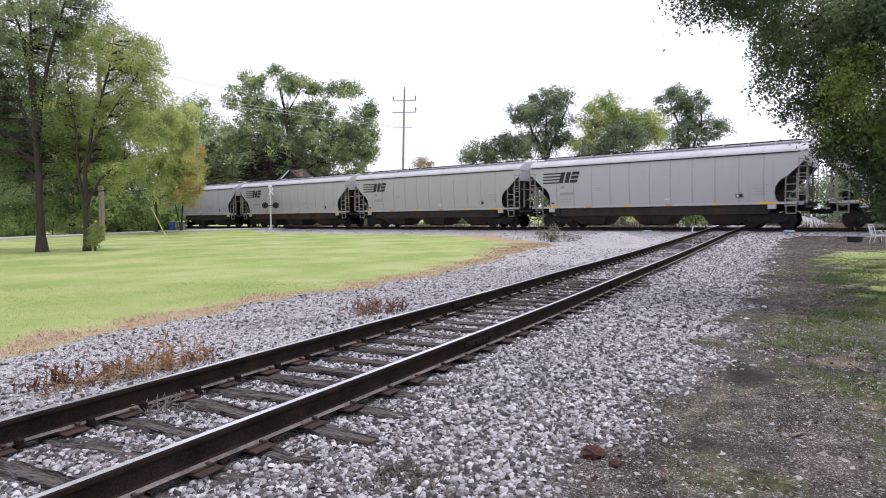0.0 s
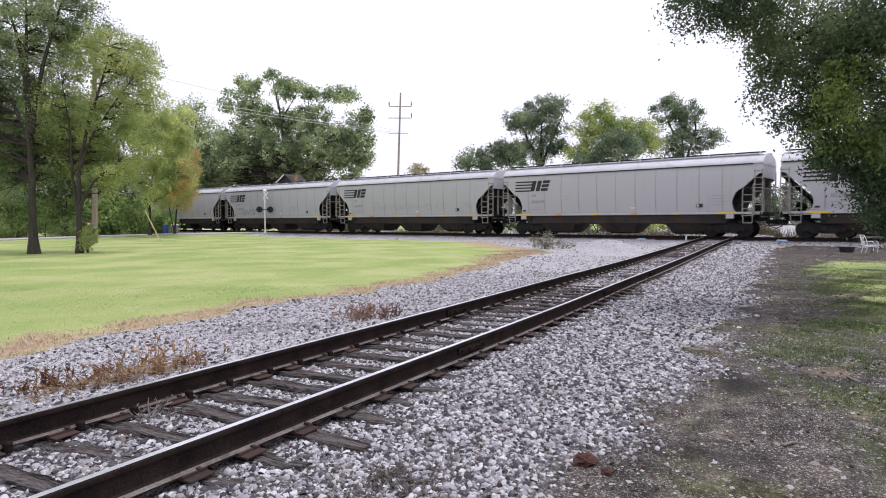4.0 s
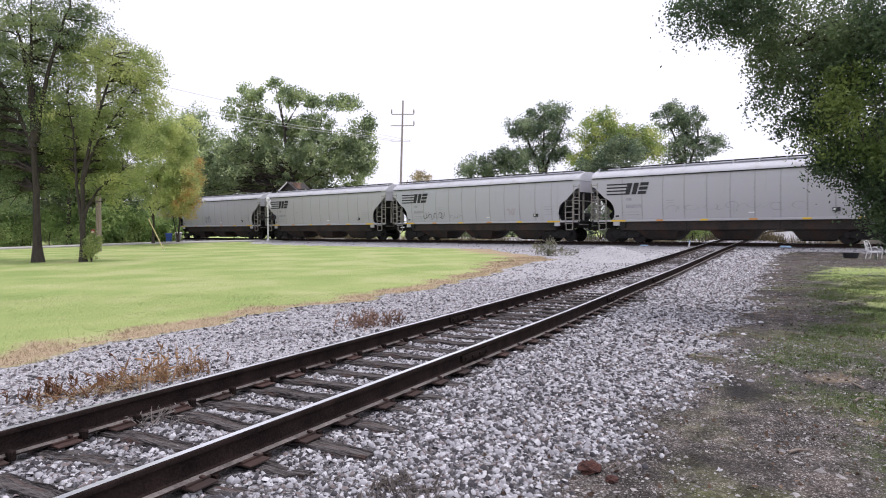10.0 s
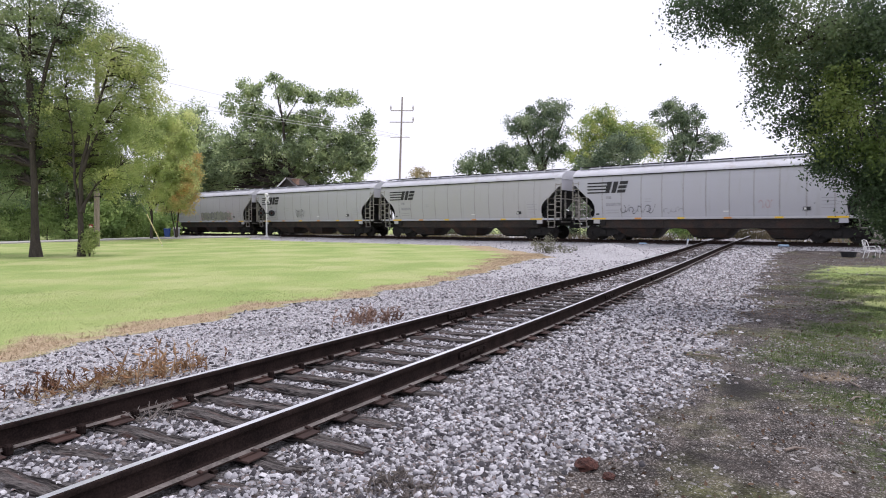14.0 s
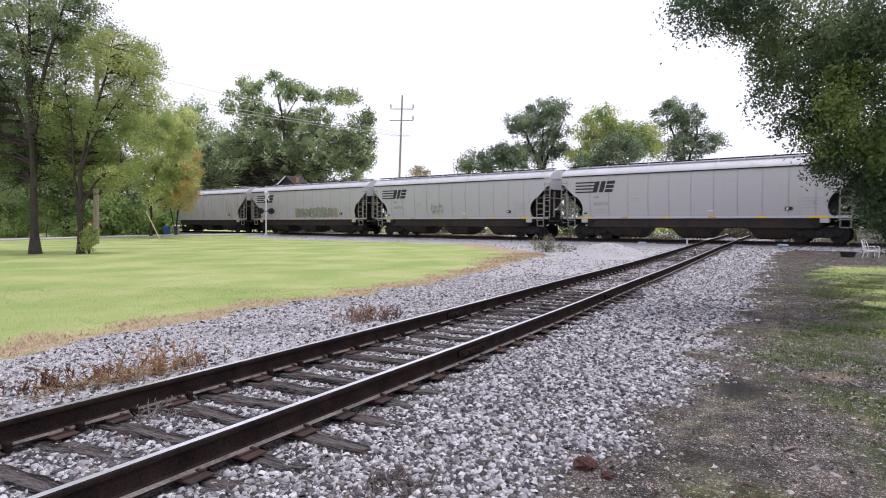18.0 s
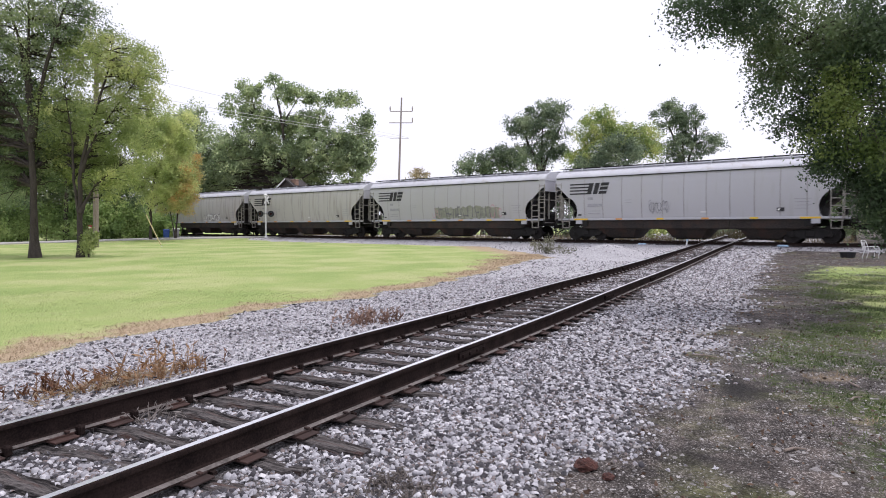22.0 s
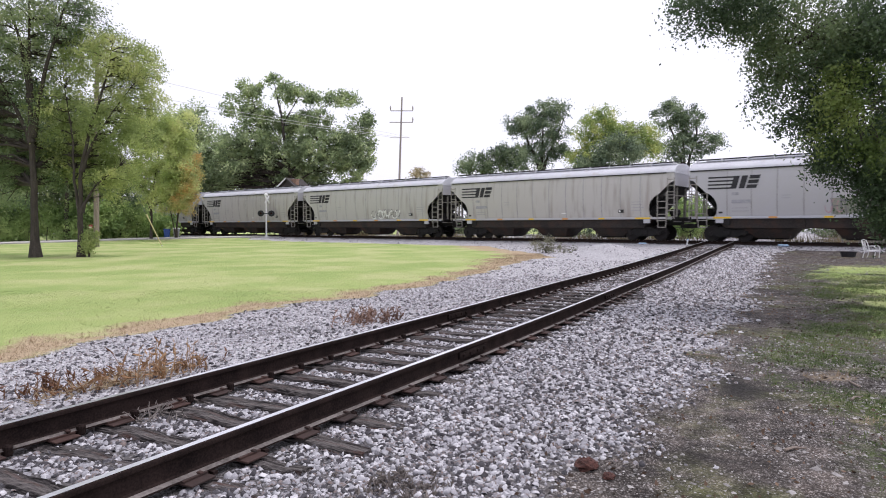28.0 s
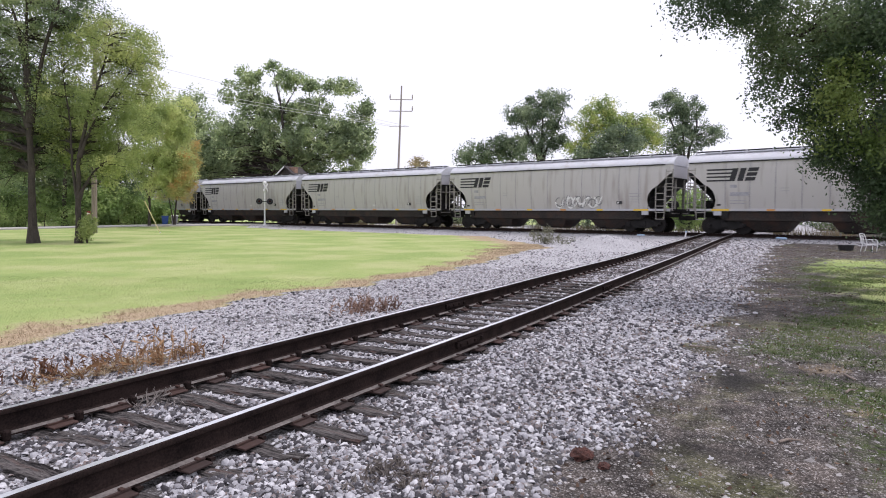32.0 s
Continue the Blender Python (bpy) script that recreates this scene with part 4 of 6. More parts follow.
# ---- motion of the train and its wheels ----
def motions():
    for k, car in cars.items():
        walk(car, [(t, main_pose(travelled(t) + CAR_ZERO + k * PITCH_CAR)) for t in range(33)])
        for truck in [o for o in car.children if o.name.startswith("truck")]:
            for axle in [o for o in truck.children if o.name.startswith("wheelset")]:
                x = axle.location.x
                steps = [i * 4 / 30 for i in range(240)] + [32.0]
                walk(axle, [(t, pose(x, 0, WHEEL_R, 0, math.degrees((travelled(t) - travelled(0)) / WHEEL_R) % 360)) for t in steps])


# ---- trees and bushes ----
def leaf_cloud(rs, centres, spread, count, size, droop=0.0, flat=0.75, long=1.5):
    """Small folded leaves round clump centres: vertices and triangles."""
    n = len(centres) * count
    c = np.repeat(centres, count, axis=0)
    s = np.repeat(spread, count)[:, None]
    off = np.clip(rs.normal(0, 0.52, (n, 3)), -1.15, 1.15)
    off[:, 2] *= flat
    p = c + off * s
    p[:, 2] -= droop * s[:, 0] * (off[:, 0] ** 2 + off[:, 1] ** 2)
    a = rs.normal(0, 1, (n, 3))
    a[:, 2] -= 0.3
    a /= np.linalg.norm(a, axis=1)[:, None]
    b = rs.normal(0, 1, (n, 3))
    b -= (b * a).sum(1)[:, None] * a
    b /= np.linalg.norm(b, axis=1)[:, None]
    nrm = np.cross(a, b)
    sz = size * rs.uniform(0.6, 1.3, (n, 1))
    v = np.stack([p - a * sz * long * 0.5, p + b * sz * 0.42 + nrm * sz * 0.12, p + a * sz * long * 0.5, p - b * sz * 0.42 + nrm * sz * 0.12], 1).reshape(-1, 3)
    k = np.arange(n)[:, None] * 4
    f = np.concatenate([k + np.array([[0, 1, 2]]), k + np.array([[0, 2, 3]])], 1).reshape(-1, 3)
    return v, f


def limb(b, start, end, r0, r1, rs, sag=0.15, sides=4):
    """A crooked tapered limb."""
    start, end = Vector(start), Vector(end)
    d = end - start
    pts, rad, n = [], [], 4
    for i in range(n + 1):
        t = i / n
        p = start + d * t + Vector((0, 0, 1)) * d.length * sag * math.sin(math.pi * t) * 0.6
        if 0 < i < n:
            p += Vector(rs.normal(0, 0.035, 3)) * d.length
        pts.append(p)
        rad.append(r0 + (r1 - r0) * t)
    b.tube(pts, rad, sides, caps=False)
    return pts


def tree(name, base, trunk, r, blobs, clumps, count, size, leaf, seed, label, category="tree", droop=0.3, clump=0.7, bark=None, stems=None, flat=0.75, group="", twigs=0.55, branch=0.62):
    """A tree: trunk through points, limbs to clumps spread in crown blobs (x, y, z, rx, ry, rz), each clump a spray of leaves."""
    rs = np.random.RandomState(seed)
    ob = thing(name, Matrix.Translation(base), label, category, group)
    o = Vector(base)
    wood, lines = Build(), []
    for line in ([trunk] if trunk else []) + (stems or []):
        pts = [Vector(p) - o for p in line]
        fine, rad = [], []
        for i in range(len(pts) - 1):
            for j in range(4):
                fine.append(pts[i].lerp(pts[i + 1], j / 4) + Vector(rs.normal(0, r * 0.12, 3)) * (1 if i + j else 0))
        fine.append(pts[-1])
        m = len(fine)
        rr = r if line is trunk or not trunk else r * branch
        for i in range(m):
            t = i / (m - 1)
            rad.append(rr * ((1 - t) ** 0.8 * 0.88 + 0.12) * (1.0 + 0.85 * math.exp(-t * 26)))
        fine[0].z -= 0.15
        wood.tube(fine, rad, 10, caps=False)
        lines.append((fine, rad))
    centres, spread = [], []
    vol = np.array([(b[3] * b[4] * b[5]) ** 0.72 for b in blobs])
    pick = rs.choice(len(blobs), clumps, p=vol / vol.sum())
    for i in pick:
        x, y, z, rx, ry, rz = blobs[i]
        d = rs.normal(0, 1, 3)
        d /= np.linalg.norm(d)
        d *= rs.uniform(0.15, 1.15) ** 0.55
        c = Vector((x + d[0] * rx, y + d[1] * ry, z + d[2] * rz)) - o
        centres.append(c)
        spread.append(clump * rs.uniform(0.55, 1.25))
        best = None
        for fine, rad in lines:
            for j in range(len(fine) // 4, len(fine)):
                e = (fine[j] - c).length + max(0, fine[j].z - c.z) * 1.3
                if best is None or e < best[0]:
                    best = (e, fine[j], rad[j])
        if best and rs.uniform() < twigs:
            limb(wood, best[1], c, min(best[2] * 0.55, 0.012 * best[0] + 0.015), 0.008, rs)
    part("trunk", wood, bark or BARK, ob, "grey-brown bark trunk and limbs", smooth=True) if lines else None
    v, f = leaf_cloud(rs, np.array(centres), np.array(spread), count, size, droop, flat)
    part("crown", big_mesh("crown", v, f, leaf), None, ob)
    return ob


LEAF_LOCUST = leaf_material("locust_leaf", (0.19, 0.25, 0.085), (0.38, 0.45, 0.17), (0.63, 0.645, 0.27), 0.48)
LEAF_LOCUST_DARK = leaf_material("locust_leaf_dark", (0.09, 0.14, 0.072), (0.23, 0.3, 0.145), (0.45, 0.5, 0.245), 0.44)
# bluish haze of the distance is mixed into this green
LEAF_FAR = leaf_material("hazy_far_leaf", (0.075, 0.11, 0.07), (0.185, 0.245, 0.145), (0.4, 0.47, 0.27), 0.3)
LEAF_LIGHT = leaf_material("pale_leaf", (0.167, 0.250, 0.079), (0.372, 0.465, 0.157), (0.671, 0.660, 0.211), 0.4)
# shaded and sunlit copies of one leaf; the light is in the colours
LEAF_NEAR_SHADE = leaf_material("elm_leaf_shaded", (0.034, 0.056, 0.034), (0.085, 0.13, 0.064), (0.21, 0.265, 0.125), 0.4)
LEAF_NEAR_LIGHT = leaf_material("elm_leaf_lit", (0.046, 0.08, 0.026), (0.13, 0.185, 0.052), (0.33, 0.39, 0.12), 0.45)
LEAF_AUTUMN = leaf_material("autumn_leaf", (0.33, 0.38, 0.14), (0.54, 0.5, 0.2), (0.64, 0.38, 0.15), 0.5)
LEAF_TAN = leaf_material("tan_leaf", (0.3, 0.25, 0.15), (0.42, 0.36, 0.22), (0.5, 0.4, 0.24), 0.4)
# pale because the sunlight on this crown is put into its leaf colour
LEAF_ROADSIDE = leaf_material("sunlit_pale_leaf", (0.28, 0.36, 0.13), (0.53, 0.6, 0.24), (0.74, 0.76, 0.36), 0.5)
LEAF_SPREAD = leaf_material("cottonwood_leaf", (0.14, 0.19, 0.11), (0.33, 0.41, 0.21), (0.62, 0.69, 0.38), 0.38)
LEAF_HEDGE = leaf_material("hedge_leaf", (0.13, 0.21, 0.07), (0.3, 0.42, 0.14), (0.54, 0.64, 0.25), 0.38)


def blob(p, rx, ry, rz):
    return (*p, rx, ry, rz)


# two lawn trees, their crowns pushed back along the camera's sight lines
TA, TB = (-20.60, 32.00, 0.07), (-18.31, 32.00, 0.04)
TA, TB = (TA[0], TA[1], zg(TA[0], TA[1])), (TB[0], TB[1], zg(TB[0], TB[1]))
tree("lawn_tree", TA, [TA, (-20.63, 32.00, 3.67), (-20.69, 32.00, 7.38), (-20.74, 32.00, 10.24), (-20.63, 32.00, 13.67)], 0.19,
     [blob((-21.86, 32.90, 11.65), 3.2, 2.6, 2.3), blob((-19.21, 32.90, 12.24), 1.7, 2.0, 1.7), blob((-22.30, 32.90, 7.25), 2.4, 2.2, 1.7), blob((-22.30, 34.50, 5.22), 2.6, 1.6, 1.4), blob((-24.72, 36.00, 3.44), 1.6, 1.4, 0.7), blob((-22.22, 33.00, 9.92), 2.6, 2.2, 2.2), blob((-24.79, 32.90, 8.13), 2.6, 2.2, 3.4), blob((-18.62, 32.90, 15.18), 2.0, 2.0, 1.4), blob((-22.3, 33.4, 4.5), 1.3, 1.0, 1.2), blob((-20.6, 33.4, 4.8), 1.1, 1.0, 1.2), blob((-22.9, 32.6, 6.0), 1.5, 1.2, 1.5)],
     980, 80, 0.08, LEAF_LOCUST_DARK, 21, "tall airy deciduous tree with fine dark green leaves on the lawn", stems=[[(-20.63, 32.00, 6.24), (-19.97, 32.00, 9.38), (-18.97, 32.00, 12.24), (-18.40, 32.00, 14.24)], [(-20.66, 32.00, 5.95), (-21.83, 32.00, 8.24), (-22.97, 32.00, 10.53)], [(-20.69, 32.00, 7.95), (-21.11, 32.00, 10.81), (-21.83, 32.00, 13.10)]], clump=0.5)
tree("lawn_tree", TB, [TB, (-18.31, 32.00, 2.24), (-18.23, 32.00, 4.53), (-17.69, 32.00, 6.67), (-16.83, 32.00, 9.10), (-16.54, 32.00, 10.81)], 0.135,
     [blob((-17.45, 32.90, 10.18), 2.0, 1.8, 1.5), blob((-15.69, 32.90, 9.90), 1.2, 1.6, 1.2), blob((-17.16, 32.90, 6.96), 2.0, 1.8, 1.7), blob((-19.25, 34.00, 5.16), 1.8, 1.3, 1.4), blob((-17.00, 32.90, 4.02), 1.3, 1.4, 0.9), blob((-19.80, 32.90, 7.54), 1.3, 1.6, 1.9), blob((-15.53, 32.90, 8.28), 1.0, 1.3, 1.0), blob((-17.8, 33.3, 5.0), 1.3, 1.0, 1.0), blob((-15.4, 32.4, 5.8), 1.1, 1.0, 1.1)],
     680, 85, 0.075, LEAF_LOCUST, 22, "multi-stemmed deciduous tree with light green leaves on the lawn", stems=[[(-18.31, 32.00, 1.67), (-18.57, 32.00, 3.95), (-18.63, 32.00, 6.24), (-18.97, 32.00, 8.53)], [(-18.26, 32.00, 2.47), (-17.54, 32.00, 3.67), (-16.26, 32.00, 4.67)], [(-18.20, 32.00, 4.53), (-17.40, 32.00, 6.24), (-15.69, 32.00, 8.53)]], clump=0.45)
SB = (-17.89, 32.00, 0.10)
tree("shoot_bush", (SB[0], SB[1], zg(SB[0], SB[1])), None, 0.02, [blob((-17.83, 32.00, 0.87), 0.4, 0.4, 0.66)], 36, 70, 0.065, LEAF_LOCUST, 23, "small green sucker bush at a tree's foot", "bush", clump=0.25, stems=[[SB, (-17.77, 32.00, 1.10)], [SB, (-18.06, 32.00, 1.53)]])
# light tree further back, and the one turning to autumn colour
TC = (-26.72, 58.00, 0.43)
tree("roadside_tree", TC, [TC, (-26.62, 58.00, 4.31), (-25.84, 58.00, 8.97), (-24.81, 58.00, 12.60)], 0.1,
     [blob((-26.36, 58.00, 10.01), 2.6, 2.2, 1.8), blob((-23.93, 58.00, 10.01), 1.5, 1.6, 2.6), blob((-27.24, 58.00, 6.38), 3.0, 2.2, 1.5), blob((-24.29, 58.00, 7.42), 1.5, 1.6, 1.6), blob((-25.06, 58.00, 4.83), 1.6, 1.6, 0.8), blob((-24.02, 59.00, 5.94), 1.2, 1.3, 1.6), blob((-24.3, 57.5, 6.4), 1.6, 1.5, 2.0), blob((-25.6, 57.5, 4.3), 2.0, 1.5, 1.1), blob((-24.2, 57.6, 9.6), 1.2, 1.2, 1.6), blob((-25.2, 57.0, 10.2), 1.6, 1.3, 1.8), blob((-27.2, 57.0, 11.2), 1.4, 1.3, 1.3)],
     580, 95, 0.12, LEAF_ROADSIDE, 24, "yellow-green deciduous tree beside the street", clump=0.6, stems=[[(-26.67, 58.00, 2.76), (-27.65, 58.00, 5.87), (-28.17, 58.00, 7.94)], [(-26.62, 58.00, 3.80), (-25.06, 58.00, 6.38), (-23.93, 58.00, 9.49)]])
# light tree turning to autumn colour
TD = (-25.71, 61.00, 0.64)
tree("autumn_tree", TD, [TD, (-25.38, 61.00, 3.91), (-24.29, 61.00, 7.18)], 0.09,
     [blob((-24.18, 61.00, 7.18), 0.9, 1.0, 2.0), blob((-24.73, 61.00, 4.73), 1.2, 1.3, 1.0), blob((-25.38, 61.00, 3.47), 1.8, 1.4, 0.5), blob((-23.1, 57.0, 5.9), 0.5, 0.8, 1.5), blob((-23.7, 57.0, 3.9), 1.0, 0.8, 0.8)], 150, 80, 0.12, LEAF_AUTUMN, 25, "small tree turning orange-brown in autumn", clump=0.5, stems=[[TD, (-26.36, 61.00, 3.91), (-26.91, 61.00, 6.09)]])
# tall tree behind the line, and its neighbours
TE = (-18.30, 80.00, 0.70)
tree("spreading_tree", TE, [TE, (-18.6, 80.00, 5.5), (-19.6, 80.00, 10.0), (-20.1, 79.8, 14.3), (-20.4, 79.8, 17.2)], 0.36,
     [blob((-27.2, 80.00, 9.7), 4.0, 3.4, 2.8), blob((-24.4, 80.00, 11.9), 3.4, 3.2, 2.2), blob((-20.4, 81.00, 9.6), 5.0, 3.4, 2.8), blob((-15.2, 80.00, 11.6), 4.4, 3.4, 2.8), blob((-11.4, 80.00, 10.9), 2.6, 3, 3.6), blob((-10.0, 80.00, 14.9), 1.4, 1.6, 1.5), blob((-20.0, 84.00, 6.9), 9.5, 3.5, 2.4), blob((-29.5, 81.0, 7.5), 3.0, 2.5, 2.6),
      blob((-24.0, 80.00, 19.0), 1.5, 1.2, 0.9), blob((-25.3, 80.00, 16.8), 2.2, 1.6, 1.5), blob((-23.0, 80.00, 15.2), 2.2, 1.8, 1.4), blob((-19.2, 80.00, 18.5), 1.9, 1.4, 1.0), blob((-21.2, 80.00, 20.0), 0.9, 0.8, 0.7), blob((-16.4, 80.00, 17.8), 1.5, 1.4, 0.8), blob((-12.9, 80.00, 17.8), 2.1, 1.4, 0.9), blob((-16.6, 80.00, 15.2), 2.6, 1.8, 1.0), blob((-20.2, 81.5, 14.4), 2.6, 1.6, 1.5)],
     1050, 84, 0.22, LEAF_SPREAD, 26, "large spreading deciduous tree behind the railway", stems=[[(-19.6, 80.00, 9.6), (-22.6, 79.6, 13.4), (-24.2, 80.00, 18.4)], [(-20.1, 79.8, 14.3), (-18.6, 79.6, 16.8), (-17.6, 80.00, 18.6)], [(-20.3, 79.8, 16.0), (-20.9, 79.8, 18.4), (-21.2, 80.00, 20.2)], [(-19.2, 80.00, 8.6), (-15.9, 79.6, 12.6), (-15.3, 80.00, 16.4), (-13.0, 80.00, 18.0)], [(-18.8, 80.00, 7.0), (-13.4, 79.6, 10.4), (-11.2, 80.00, 14.6)]], clump=0.82, twigs=0.45, branch=0.3)
TF = (-36.64, 95.00, 0.53)
tree("tall_tree", TF, [TF, (-36.64, 95.00, 10.29), (-36.64, 95.00, 18.77)], 0.4, [blob((-36.64, 95.00, 16.22), 3.2, 3, 4.0), blob((-34.69, 95.00, 10.29), 5, 3, 5.5), blob((-37.66, 95.00, 7.74), 6, 4, 5)], 190, 110, 0.26, LEAF_SPREAD, 27, "dark tall tree behind the railway", clump=1.4)
TG = (14.76, 95.00, 0.11)
tree("bushy_tree", TG, [TG, (14.76, 95.00, 8.59), (14.93, 95.00, 17.07)], 0.35, [blob((14.93, 95.00, 17.50), 3.4, 3, 3.0), blob((11.96, 95.00, 17.07), 2.6, 2.5, 2.0), blob((17.05, 95.00, 14.53), 2.2, 2.5, 2.6), blob((13.23, 95.00, 12.83), 3.2, 3, 2.6), blob((16.20, 95.00, 19.19), 2.6, 2, 1.3)], 260, 80, 0.19, LEAF_FAR, 28, "dark green deciduous tree behind the railway", clump=0.85, stems=[[(14.93, 95.00, 10.29), (17.05, 95.00, 15.37), (18.32, 95.00, 18.34)], [(14.59, 95.00, 10.29), (12.38, 95.00, 15.37), (10.26, 95.00, 17.92)]])
TH = (23.49, 92.00, 0.15)
tree("pale_tree", TH, [TH, (23.49, 92.00, 9.19), (23.08, 92.00, 16.58)], 0.3, [blob((22.26, 92.00, 15.35), 3.0, 2.5, 2.6), blob((26.78, 92.00, 14.53), 3.4, 2.5, 2.4), blob((29.65, 92.00, 13.71), 2.0, 2.5, 2.6), blob((21.03, 92.00, 11.65), 3.2, 3, 2.0), blob((23.08, 92.00, 17.82), 1.7, 2, 1.4)], 300, 85, 0.18, LEAF_LIGHT, 29, "light yellow-green tree behind the railway", clump=1.0)
TI = (23.88, 86.00, 0.25)
tree("dark_bush_tree", TI, [TI, (23.88, 86.00, 7.16), (23.88, 86.00, 11.77)], 0.25, [blob((23.88, 86.00, 11.92), 3.2, 2.5, 2.2), blob((20.43, 86.00, 10.23), 2.4, 2.5, 1.4)], 90, 110, 0.2, LEAF_FAR, 30, "dark green rounded tree behind the railway", clump=1.0)
TJ = (36.30, 95.00, 0.11)
tree("open_tree", TJ, [TJ, (36.30, 95.00, 8.59), (35.71, 95.00, 17.92)], 0.35, [blob((34.01, 95.00, 18.34), 2.4, 2.4, 1.9), blob((36.98, 95.00, 17.92), 2.4, 2.4, 1.9), blob((38.68, 95.00, 14.53), 3.4, 2.6, 2.0), blob((35.71, 95.00, 13.68), 3.2, 3, 2.6), blob((33.59, 95.00, 20.04), 1.2, 1.4, 0.9)], 210, 75, 0.19, LEAF_FAR, 31, "open-crowned deciduous tree behind the railway", clump=0.8, stems=[[(36.30, 95.00, 9.44), (34.44, 95.00, 15.37), (32.91, 95.00, 19.19)], [(36.30, 95.00, 9.44), (37.83, 95.00, 15.37), (37.66, 95.00, 18.77)]])
TK = (6.34, 100.00, 0.03)
tree("low_tree", TK, [TK, (6.34, 100.00, 8.06), (6.34, 100.00, 12.08)], 0.25, [blob((5.89, 100.00, 11.64), 3.2, 2.5, 1.7), blob((9.02, 100.00, 12.97), 1.9, 2, 1.6), blob((10.80, 100.00, 12.08), 1.9, 2, 2.4), blob((3.66, 100.00, 11.19), 1.3, 2, 0.9)], 110, 80, 0.22, LEAF_FAR, 32, "low open tree behind the railway", clump=1.0)
TL = (-3.83, 110.00, -0.13)
tree("small_tree", TL, [TL, (-3.83, 110.00, 6.75), (-3.83, 110.00, 10.67)], 0.2, [blob((-3.83, 110.00, 10.87), 1.7, 1.8, 1.2), blob((-4.81, 110.00, 8.71), 2.2, 2, 1.6)], 34, 60, 0.22, LEAF_TAN, 33, "small tan tree far behind the railway", clump=0.8)
# overhanging tree beside the dirt, and the lit one; crowns placed to fit the camera's view
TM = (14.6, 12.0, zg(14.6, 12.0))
# the last two crown blobs lie out of view, added to shade the dirt
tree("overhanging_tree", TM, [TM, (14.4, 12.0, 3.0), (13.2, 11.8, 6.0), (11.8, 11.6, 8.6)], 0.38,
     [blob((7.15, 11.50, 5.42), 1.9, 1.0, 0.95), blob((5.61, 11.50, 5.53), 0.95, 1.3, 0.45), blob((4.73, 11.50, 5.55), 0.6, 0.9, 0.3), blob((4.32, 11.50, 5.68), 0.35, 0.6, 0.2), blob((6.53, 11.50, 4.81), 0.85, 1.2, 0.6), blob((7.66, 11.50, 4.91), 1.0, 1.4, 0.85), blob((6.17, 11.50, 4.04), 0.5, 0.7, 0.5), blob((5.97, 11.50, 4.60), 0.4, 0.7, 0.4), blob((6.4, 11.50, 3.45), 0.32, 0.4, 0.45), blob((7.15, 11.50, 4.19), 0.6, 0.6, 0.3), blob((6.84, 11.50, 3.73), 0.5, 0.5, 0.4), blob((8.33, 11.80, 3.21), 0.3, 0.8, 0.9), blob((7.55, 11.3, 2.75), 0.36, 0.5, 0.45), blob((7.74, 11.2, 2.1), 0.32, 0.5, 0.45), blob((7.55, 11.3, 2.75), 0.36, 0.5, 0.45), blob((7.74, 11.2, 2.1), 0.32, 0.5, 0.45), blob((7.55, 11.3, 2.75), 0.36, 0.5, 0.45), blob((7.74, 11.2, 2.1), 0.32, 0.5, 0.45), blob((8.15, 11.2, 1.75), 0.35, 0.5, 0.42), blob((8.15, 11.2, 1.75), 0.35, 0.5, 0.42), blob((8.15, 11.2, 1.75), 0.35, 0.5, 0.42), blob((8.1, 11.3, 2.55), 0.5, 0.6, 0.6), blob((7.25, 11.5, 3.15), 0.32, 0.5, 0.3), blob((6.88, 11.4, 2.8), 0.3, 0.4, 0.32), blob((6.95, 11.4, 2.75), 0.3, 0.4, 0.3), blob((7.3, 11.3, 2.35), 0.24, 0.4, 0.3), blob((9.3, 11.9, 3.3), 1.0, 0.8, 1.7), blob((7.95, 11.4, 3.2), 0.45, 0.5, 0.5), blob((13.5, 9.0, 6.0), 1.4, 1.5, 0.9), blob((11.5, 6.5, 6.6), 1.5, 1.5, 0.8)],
     1000, 94, 0.043, LEAF_NEAR_SHADE, 34, "large tree hanging over the track side, its leaf colour darkened for shade", stems=[[(14.2, 12, 3.2), (11.6, 11.6, 4.6), (6.74, 11.50, 5.12), (5.30, 11.50, 5.63)], [(14.0, 12, 3.6), (10.6, 11.6, 5.6), (4.58, 11.50, 5.94)], [(14.4, 12, 2.4), (12.2, 11.8, 3.2), (7.21, 11.60, 3.70)], [(13.8, 11.9, 4.2), (7.62, 11.60, 5.15), (6.47, 11.40, 4.98), (6.02, 11.50, 4.50)]], clump=0.27, droop=0.5, twigs=0.3, branch=0.16)
TN = (15.4, 17.5, zg(15.4, 17.5))
